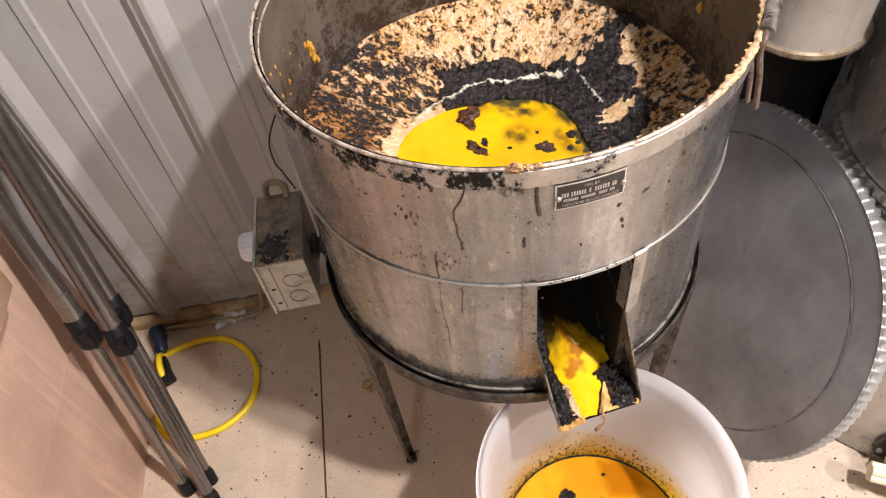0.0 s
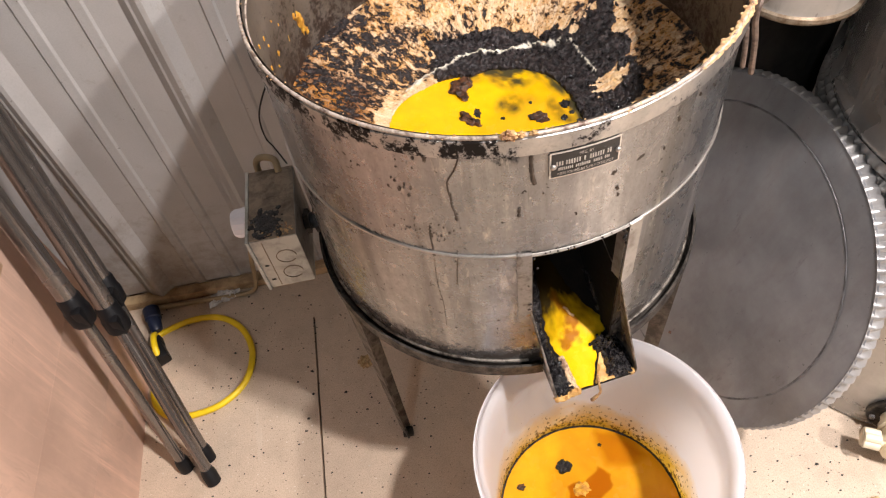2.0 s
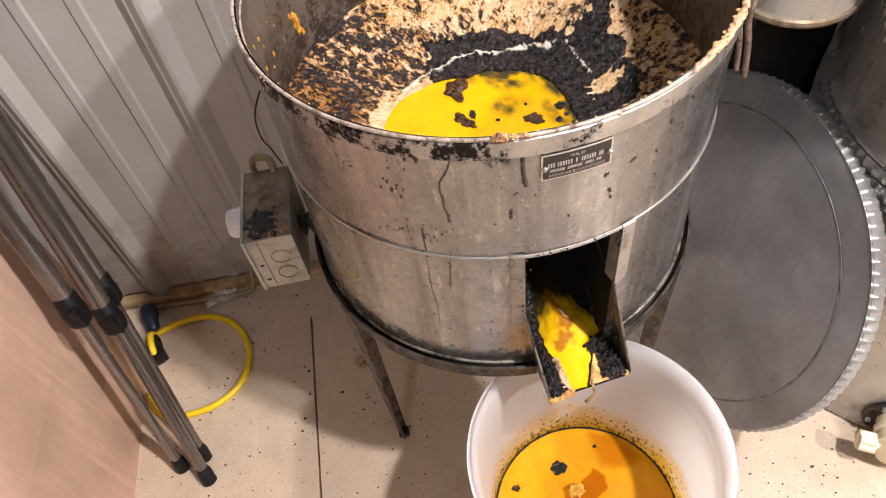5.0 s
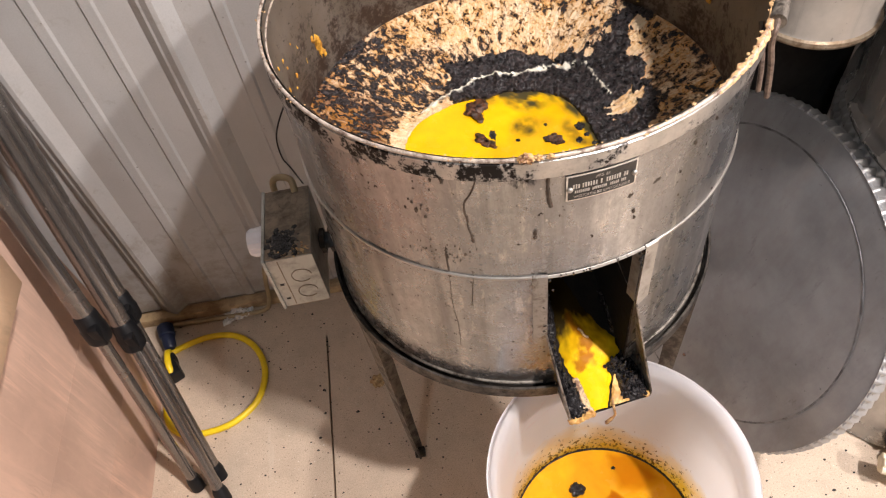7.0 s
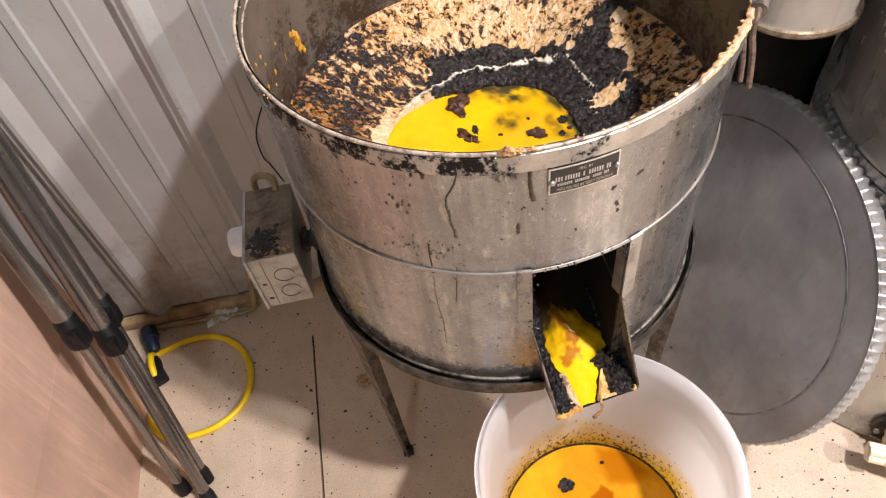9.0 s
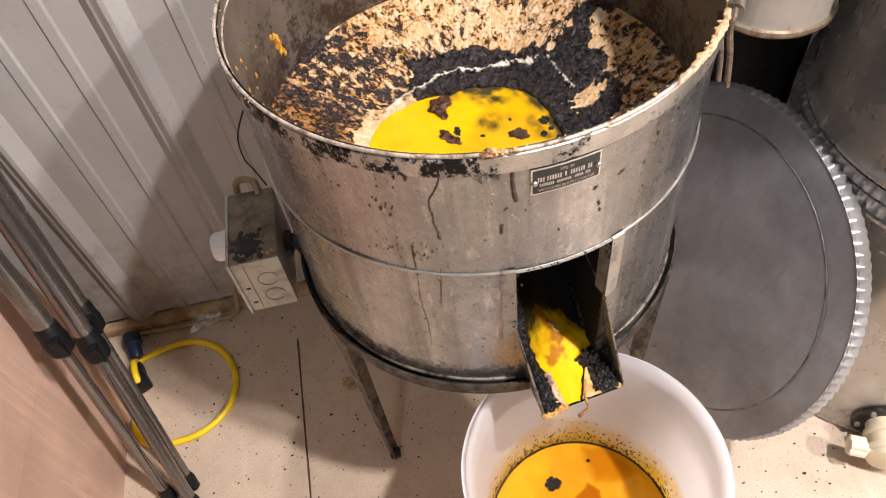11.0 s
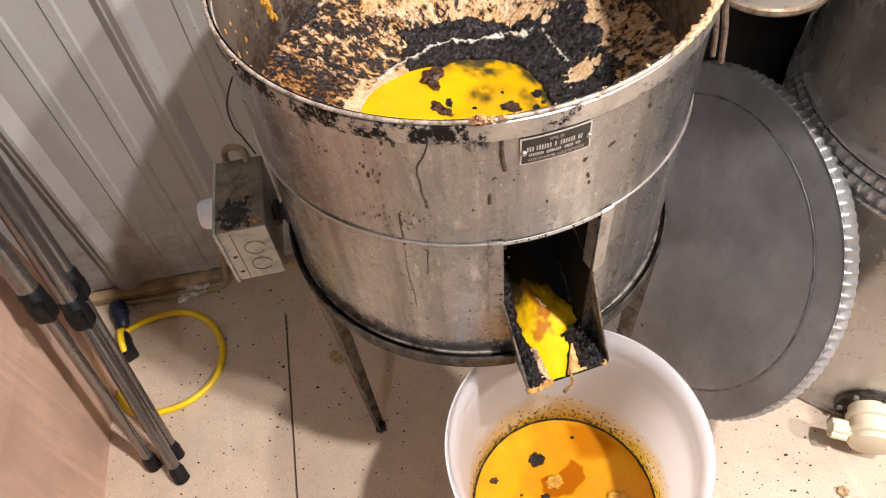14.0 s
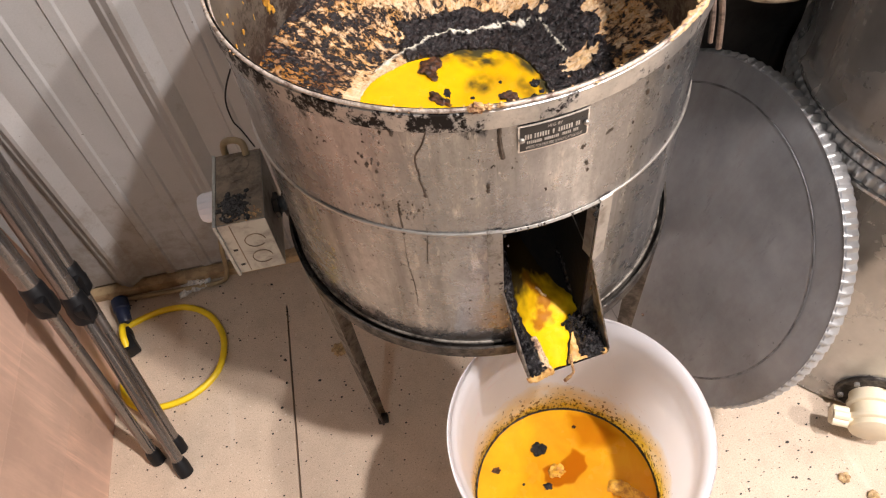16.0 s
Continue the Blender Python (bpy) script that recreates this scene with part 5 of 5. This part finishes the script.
def pail_wax():
    bm, mat = wax_surface("pail_wax", {"centre": (PX, PY), "radius": lambda a: 0.1316}, LEVEL, WAX_PAIL, None, "", amber_depth, 90, 180, 0.0006)
    ob = single("pail_wax", bm, mat, "amber wax with floating scraps, filling the pail's lower part", "wax")
    bm = bmesh.new()
    path = [(PX + 0.1309 * math.cos(2 * math.pi * i / 90), PY + 0.1309 * math.sin(2 * math.pi * i / 90), LEVEL + 0.0005) for i in range(91)]
    tube(bm, path, [0.0017 + 0.0007 * noise.noise(Vector((p[0] * 60, p[1] * 60, 0))) for p in path], 6)
    part("char_ring", bm, CHAR, ob, "thin black scum ring round the wax")
    for n, (x, y, sx, sz, mat, name, label) in enumerate(PAIL_BITS):
        bm = bmesh.new()
        if name == "amber_patch":
            lump(bm, (x, y, LEVEL - sz * 0.35), (sx, sx * 0.8, sz), n * 1.7, 0.13, 4)
        elif name == "wax_crust":
            path = smooth_path([(x - 0.004, y - 0.002, LEVEL), (x + 0.012, y - 0.004, LEVEL + 0.002), (x + 0.032, y - 0.026, LEVEL + 0.003), (x + 0.050, y - 0.044, LEVEL + 0.002), (x + 0.062, y - 0.060, LEVEL)], 14)
            tube(bm, path, [0.011 * min(1.0, 0.25 + k / 10, 0.2 + (len(path) - k) / 8) for k in range(len(path))], 22)
            for v in bm.verts:
                k = noise.fractal(v.co * 150, 0.8, 2.1, 4)
                v.co += Vector((0.0032 * k, 0.0030 * noise.fractal(v.co * 170, 0.8, 2.1, 3), 0.0024 * k))
                v.co.z = LEVEL + (v.co.z - LEVEL) * 0.6
        elif name == "char_clump":
            for k in range(22):
                a, r = k * 2.4, sx * 0.75 * math.sqrt(k / 22)
                lump(bm, (x + r * math.cos(a), y + r * math.sin(a) * 0.8, LEVEL + 0.0015), (sx * 0.3, sx * 0.3, sx * 0.25), k, 0.6, 2)
        else:
            lump(bm, (x, y, LEVEL), (sx, sx * 0.8, sz), n * 1.7, 0.6, 3)
        part(name, bm, mat, ob, label)


PAIL_BITS = [
    (0.0272, -0.2644, 0.013, 0.006, CHAR, "char_clump", "black clump afloat"),
    (0.0446, -0.3013, 0.012, 0.007, WAX_CRUMB, "wax_crumb", "crumbly yellow wax lump"),
    (0.1133, -0.3403, 0.012, 0.006, WAX_CRUMB, "wax_crust", "long raised crust of crumbly wax"),
    (-0.0425, -0.2819, 0.006, 0.003, COMB, "char_flake", ""),
    (0.0262, -0.3208, 0.006, 0.003, CHAR, "char_flake", ""),
    (0.0887, -0.2419, 0.003, 0.002, CHAR, "char_flake", ""),
    (-0.0076, -0.3105, 0.002, 0.0015, CHAR, "char_flake", ""),
]
pail_wax()


# ---------------------------------------------------------------- steel things beside the melter
def crimped(bm, r, z0, z1, count, depth, centre=(0, 0), per=6, top=None):
    """A crimped skirt between two heights."""
    steps = count * per
    profile = [(0.25, z0), (1.0, z0 + (z1 - z0) * 0.3), (1.0, z0 + (z1 - z0) * 0.75), (0.0, z1)]
    cols = []
    for i in range(steps):
        a = 2 * math.pi * i / steps
        wave = depth * (0.5 + 0.5 * math.cos(2 * math.pi * i / per))
        cols.append([bm.verts.new((centre[0] + (r + wave * k) * math.cos(a), centre[1] + (r + wave * k) * math.sin(a), z)) for k, z in profile])
    for i in range(steps):
        p, q = cols[i], cols[(i + 1) % steps]
        for k in range(3):
            bm.faces.new((p[k], q[k], q[k + 1], p[k + 1]))
    return bm


def leaning_lid():
    az, tilt, r = -1.393, 0.371, 0.279
    n = Vector((math.sin(az) * math.cos(tilt), -math.cos(az) * math.cos(tilt), math.sin(tilt)))
    up = Vector((-math.sin(az) * math.sin(tilt), math.cos(az) * math.sin(tilt), math.cos(tilt)))
    side = up.cross(n)
    c = Vector((0.221, -0.040, 0.0)) + up * r
    m = Matrix((side, up, n)).transposed().to_4x4()
    m.translation = c
    t = thing("tank_lid", c, "round dull steel lid with crimped edge, leaning upright", "lid")
    bm = bmesh.new()
    lathe(bm, [(0.0, 0.0), (0.10, 0.0), (0.2265, 0.0), (0.2275, 0.0), (0.2290, -0.0003), (0.2310, -0.0004), (0.2330, -0.0003), (0.2345, 0.0), (0.2355, 0.0), (r - 0.0075, 0.0), (r - 0.006, 0.0), (r - 0.004, -0.0015), (0.0, -0.0015)], 128)
    bmesh.ops.transform(bm, matrix=m, verts=bm.verts)
    face = part("face", bm, STEEL_LID, t, "dull grey sheet with a pressed bead")
    bm = bmesh.new()
    lathe(bm, [(0.2292, 0.0000), (0.2296, 0.0005), (0.2318, 0.0005), (0.2322, 0.0000)], 128)
    bmesh.ops.transform(bm, matrix=m, verts=bm.verts)
    part("bead_line", bm, BEAD_DARK, face, "dark ring along the pressed bead")
    bm = bmesh.new()
    crimped(bm, r - 0.006, -0.026, 0.0012, 118, 0.006)
    bmesh.ops.transform(bm, matrix=m, verts=bm.verts)
    part("crimped_edge", bm, STEEL_CRIMP, t, "bright crimped skirt")
    for x, y, s in ((0.02, -0.20, 0.005), (0.035, -0.17, 0.003), (0.10, -0.21, 0.003)):
        bm = bmesh.new()
        lump(bm, m @ Vector((x, y, 0.001)), (s, s, s * 0.6), x * 90, 0.5, 2)
        part("stuck_crumb", bm, COMB, t)


leaning_lid()


def honey_tank():
    cx, cy, r = 0.697, -0.045, 0.250
    t = thing("honey_tank", (cx, cy, 0), "tall shiny stainless honey tank with crimped joint and ivory valve", "tank")
    bm = bmesh.new()
    lathe(bm, [(0.0, 0.004), (r - 0.006, 0.004), (r + 0.001, 0.0), (r + 0.003, 0.004), (r + 0.001, 0.008), (r, 0.012), (r, 0.462)], 144, centre=(cx, cy))
    part("body", bm, STEEL_HONEY, t, "lower steel drum")
    bm = bmesh.new()
    lathe(bm, [(r, 0.512), (r + 0.003, 0.515), (r + 0.0042, 0.520), (r + 0.003, 0.525), (r - 0.001, 0.529), (r - 0.004, 0.54), (r - 0.004, 0.900), (r, 0.905), (r - 0.004, 0.91), (0.0, 0.915)], 144, centre=(cx, cy))
    upper = part("upper_body", bm, STEEL_HONEY, t, "upper steel drum")
    part("crimped_edge", crimped(bmesh.new(), r + 0.001, 0.470, 0.490, 104, 0.0065, (cx, cy)), STEEL_CRIMP, upper, "bright crimped joint")
    part("crimped_edge", crimped(bmesh.new(), r + 0.001, 0.493, 0.511, 104, 0.0050, (cx, cy)), STEEL_CRIMP, upper, "bright crimped joint")
    bm = bmesh.new()
    lathe(bm, [(r + 0.001, 0.462), (r + 0.006, 0.463), (r + 0.0075, 0.466), (r + 0.006, 0.469), (r + 0.001, 0.470)], 144, centre=(cx, cy))
    part("bead", bm, STEEL_HONEY, t)
    d = Vector((0.582 - cx, -0.270 - cy, 0)).normalized()
    s = Vector((-d.y, d.x, 0))
    base = Vector((cx, cy, 0.055)) + d * (r - 0.002)
    bm = bmesh.new()
    tube(bm, [base, base + d * 0.005, base + d * 0.007], [0.053, 0.053, 0.051], 40)
    flange = part("valve_flange", bm, IRON, t, "dark steel flange")
    for k in range(6):
        a = 2 * math.pi * k / 6 + 0.3
        bm = bmesh.new()
        p = base + d * 0.007 + (s * math.cos(a) + Vector((0, 0, 1)) * math.sin(a)) * 0.044
        tube(bm, [p, p + d * 0.005], 0.0045, 8)
        part("bolt", bm, STEEL_HONEY, flange)
    bm = bmesh.new()
    for x0, x1, rr in ((0.007, 0.022, 0.033), (0.022, 0.030, 0.037), (0.030, 0.052, 0.031), (0.052, 0.060, 0.040), (0.060, 0.070, 0.034)):
        tube(bm, [base + d * x0, base + d * (x0 + 0.001), base + d * (x1 - 0.001), base + d * x1], [rr - 0.0015, rr, rr, rr - 0.0015], 40)
    valve = part("gate_valve", bm, VALVE, t, "ivory nylon gate valve")
    bm = bmesh.new()
    p = base + d * 0.056 - s * 0.050 + Vector((0, 0, 0.002))
    for k in range(5):
        a = 2 * math.pi * k / 5
        q = p + (Vector((0, 0, 1)) * math.sin(a) + d * math.cos(a)) * 0.009
        tube(bm, [q - s * 0.012, q - s * 0.011, q + s * 0.011, q + s * 0.012], [0.007, 0.008, 0.008, 0.007], 14)
    tube(bm, [p - s * 0.013, p + s * 0.02], 0.010, 16)
    part("thumb_nut", bm, VALVE, valve, "lobed ivory thumb nut")


honey_tank()


def upper_can():
    cx, cy, z, r = 0.366, 0.044, 0.675, 0.0665
    t = thing("steel_can", (cx, cy, z), "round stainless steel can with a rolled foot, on an added stand", "can")
    bm = bmesh.new()
    lathe(bm, [(0.0, z + 0.001), (r - 0.003, z + 0.001), (r + 0.002, z), (r + 0.0045, z + 0.004), (r + 0.002, z + 0.008), (r, z + 0.012), (r + 0.004, z + 0.30), (r + 0.001, z + 0.30), (r - 0.003, z + 0.012), (0.0, z + 0.012)], 96, centre=(cx, cy))
    part("body", bm, STEEL_CAN, t)
    bm = bmesh.new()
    lathe(bm, [(r + 0.001, z + 0.009), (r + 0.0055, z + 0.0075), (r + 0.0065, z + 0.004), (r + 0.0050, z + 0.0005), (r - 0.002, z + 0.0002)], 96, centre=(cx, cy))
    part("foot_ring", bm, RIM_BRASS, t, "dull bronze-toned rolled foot ring")
    # Stand added under the can; its near-black paints in the shade there.
    t2 = thing("shade_stand", (0.42, 0.18, 0), "added near-black stand, painting in the shade behind the tanks", "stand")
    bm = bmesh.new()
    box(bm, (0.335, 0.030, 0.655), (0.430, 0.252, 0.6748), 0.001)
    part("top", bm, SHADE_BLACK, t2)
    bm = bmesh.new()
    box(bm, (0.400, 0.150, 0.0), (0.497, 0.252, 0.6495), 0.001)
    # Extra block fills the gap beside the honey tank with painted shade.
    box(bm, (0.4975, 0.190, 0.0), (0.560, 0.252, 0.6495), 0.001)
    part("body", bm, SHADE_BLACK, t2)


upper_can()


# ---------------------------------------------------------------- the carton, the tripod and the cords
def carton():
    t = thing("cardboard_carton", (-1.0, -0.4, 0), "large scuffed brown cardboard carton with an open flap", "carton")
    x1, y0, y1, h, k = -0.690, -0.95, 0.140, 0.700, 0.005
    for name, lo, hi in (("side_panel", (x1 - k, y0, 0), (x1, y1, h)), ("side_panel", (x1 - 0.62, y0, 0), (x1 - 0.62 + k, y1, h)), ("end_panel", (x1 - 0.615, y1 - k, 0), (x1 - k, y1, h)), ("end_panel", (x1 - 0.615, y0, 0), (x1 - k, y0 + k, h)), ("base", (x1 - 0.615, y0 + k, 0.001), (x1 - k, y1 - k, 0.006))):
        part(name, box(bmesh.new(), lo, hi, 0.001), CARD, t)
    bm = bmesh.new()
    cols = []
    for i in range(15):
        f = i / 14
        col = []
        for s in (0, 0.25, 0.5, 0.75, 1.0):
            y = (0.100 - 0.135 * s) * (1 - f) + (y0 + 0.05) * f
            col.append(bm.verts.new((x1 + 0.001 + 0.070 * s - 0.018 * s * (1 - s) + 0.004 * math.sin(f * 9), y, h - 0.155 * s + 0.006 * math.sin(f * 11 + s) * s)))
        cols.append(col)
    for p, q in zip(cols, cols[1:]):
        for k2 in range(4):
            bm.faces.new((p[k2], q[k2], q[k2 + 1], p[k2 + 1]))
    part("packing_tape", sheet(bmesh.new(), [(x1 + 0.0003, y1 - 0.001, 0.150), (x1 + 0.0003, y1 - 0.001, 0.302), (x1 + 0.0003, y0 + 0.01, 0.290), (x1 + 0.0003, y0 + 0.01, 0.140)], -0.0004), TAPE, t, "wide brown packing tape", smooth=False)
    flap = part("flap", bm, CARD_PALE, t, "pale bent flap")
    mod = flap.modifiers.new("thick", "SOLIDIFY")
    mod.thickness = 0.004


carton()


def tripod():
    t = thing("tripod", (-0.59, -0.1, 0), "folded grey tube tripod with black clamps leaning on the wall", "tripod")
    legs = (((-0.606, -0.096, 0.012), (-0.619, 0.003, 0.392), (-0.659, 0.130, 0.800), 0.0090, 0.0145),
            ((-0.557, -0.128, 0.012), (-0.611, 0.040, 0.307), (-0.658, 0.220, 0.800), 0.0095, 0.0150),
            ((-0.566, -0.085, 0.012), (-0.613, 0.081, 0.325), (-0.661, 0.252, 0.800), 0.0085, 0.0130))
    for foot, clamp, top, thin, wide in legs:
        f, c, p = Vector(foot), Vector(clamp), Vector(top)
        leg = part("leg", tube(bmesh.new(), [f, c], thin, 16), TUBE, t, "slim lower grey tube")
        part("upper_tube", tube(bmesh.new(), [c, p], wide, 16), TUBE, leg, "wide upper grey tube")
        d = (p - c).normalized()
        bm = bmesh.new()
        tube(bm, [c - d * 0.030, c - d * 0.026, c - d * 0.004, c, c + d * 0.018, c + d * 0.022], [wide + 0.001, wide + 0.0035, wide + 0.0045, wide + 0.003, wide + 0.0025, wide + 0.0008], 18)
        side = Vector((0.5, -0.8, 0.1)).normalized()
        box(bm, c - d * 0.01 + side * 0.014 - Vector((0.007, 0.007, 0.020)), c - d * 0.01 + side * 0.014 + Vector((0.007, 0.007, 0.020)), 0.003)
        part("clamp", bm, BLACK_PLASTIC, leg, "black plastic leg clamp")
        d2 = (c - f).normalized()
        bm = bmesh.new()
        tube(bm, [f - d2 * 0.012, f - d2 * 0.010, f + d2 * 0.012, f + d2 * 0.022], [thin + 0.001, thin + 0.0035, thin + 0.0035, thin + 0.001], 14)
        part("rubber_foot", bm, BLACK_PLASTIC, leg, "black rubber foot")


tripod()


def yellow_cord():
    t = thing("extension_cord", (-0.6, 0.1, 0), "yellow extension cord looped on the floor with dark plugs", "cord")
    r = 0.0062
    pts = [(-0.668, 0.150, 0.022), (-0.676, 0.178, 0.012), (-0.672, 0.193, r), (-0.612, 0.211, r), (-0.554, 0.205, r), (-0.508, 0.168, r), (-0.487, 0.110, r), (-0.500, 0.050, r), (-0.545, 0.012, r), (-0.603, 0.001, r), (-0.650, 0.012, r), (-0.675, 0.050, r), (-0.672, 0.110, 0.012), (-0.668, 0.125, 0.022)]
    part("cable", tube(bmesh.new(), smooth_path(pts, 10), r, 12), YELLOW, t, "bright yellow cable")
    part("cable_end", tube(bmesh.new(), smooth_path([(-0.678, 0.184, 0.020), (-0.674, 0.170, 0.036), (-0.668, 0.146, 0.040), (-0.664, 0.128, 0.030)], 6), r, 12), YELLOW, t)
    bm = bmesh.new()
    a, b = Vector((-0.692, 0.248, 0.022)), Vector((-0.676, 0.192, 0.018))
    tube(bm, [a, a.lerp(b, 0.05), a.lerp(b, 0.45), a.lerp(b, 0.5), a.lerp(b, 0.9), b], [0.014, 0.0165, 0.0165, 0.0135, 0.0125, 0.008], 16)
    part("socket", bm, NAVY_PLASTIC, t, "navy blue socket end")
    bm = bmesh.new()
    box(bm, (-0.678, 0.118, 0.006), (-0.650, 0.156, 0.034), 0.006, pose(0, 0, 0, 0, 0, 28))
    box(bm, (-0.682, 0.150, 0.008), (-0.660, 0.176, 0.030), 0.006, pose(0, 0, 0, 0, 0, 20))
    part("plug", bm, BLACK_PLASTIC, t, "black plug")


yellow_cord()


def scraps():
    n = Nodes("crumpled_film")
    film = n.set(n.mix(n.step(n.noise(30), 0.4, 0.6), (0.50, 0.46, 0.42), (0.75, 0.72, 0.68)), 0.2, 0.0)
    bm = bmesh.new()
    grid = [[bm.verts.new((-0.575 + 0.062 * i / 14, 0.232 + 0.032 * k / 7 + 0.0012 * i, 0.004 + 0.016 * abs(noise.noise(Vector((i * 0.55, k * 0.8, 2)))))) for k in range(8)] for i in range(15)]
    for p, q in zip(grid, grid[1:]):
        for k in range(7):
            bm.faces.new((p[k], q[k], q[k + 1], p[k + 1]))
    single("plastic_scrap", bm, film, "crumpled clear plastic scrap on the floor", "scrap", smooth=False)
    for i, (x, y, s) in enumerate(((-0.270, 0.043, 0.014), (0.501, -0.373, 0.009), (0.530, -0.408, 0.009))):
        bm = bmesh.new()
        for k in range(6):
            a = k * 1.05
            lump(bm, (x + s * 0.55 * math.cos(a), y + s * 0.55 * math.sin(a), s * 0.38), (s * 0.5, s * 0.45, s * 0.4), k + i * 7, 0.5, 2, 0.0)
        single("wax_crumb", bm, FLOOR_CRUMB, "crumb of yellow-brown wax on the floor", "wax crumb", "wax crumbs")
    bm = bmesh.new()
    rng = random.Random(21)
    for i in range(1570):
        x, y = (rng.uniform(-0.72, 0.9), rng.uniform(-0.75, 0.26)) if i < 1500 else (rng.gauss(0.33, 0.10), rng.gauss(-0.40, 0.10))
        s = rng.uniform(0.0006, 0.0019) * (1.5 if rng.random() < 0.08 else 1)
        a = rng.uniform(0, 6.28)
        pts = [Vector((x + s * (1 + 0.5 * rng.random()) * math.cos(a + k * 1.257), y + 0.7 * s * (1 + 0.5 * rng.random()) * math.sin(a + k * 1.257), 0.0)) for k in range(5)]
        top = [bm.verts.new(p + Vector((0, 0, 0.0012))) for p in pts]
        low = [bm.verts.new(p + Vector((0, 0, 0.0001))) for p in pts]
        bm.faces.new(top)
        for k in range(5):
            bm.faces.new((low[k], low[(k + 1) % 5], top[(k + 1) % 5], top[k]))
    n = Nodes("dark_litter")
    info = n.tree.nodes.new("ShaderNodeNewGeometry").outputs["Random Per Island"]
    mat = n.set(n.mix(n.step(info, 0.80, 0.86), (0.03, 0.024, 0.02), (0.55, 0.48, 0.38)), 0.6)
    single("floor_litter", bm, mat, "dark specks of comb litter strewn on the floor", "litter", kind="stuff", smooth=False)


scraps()


def motions():
    """Nothing in the room moves of itself; only the hand-held camera does."""


motions()
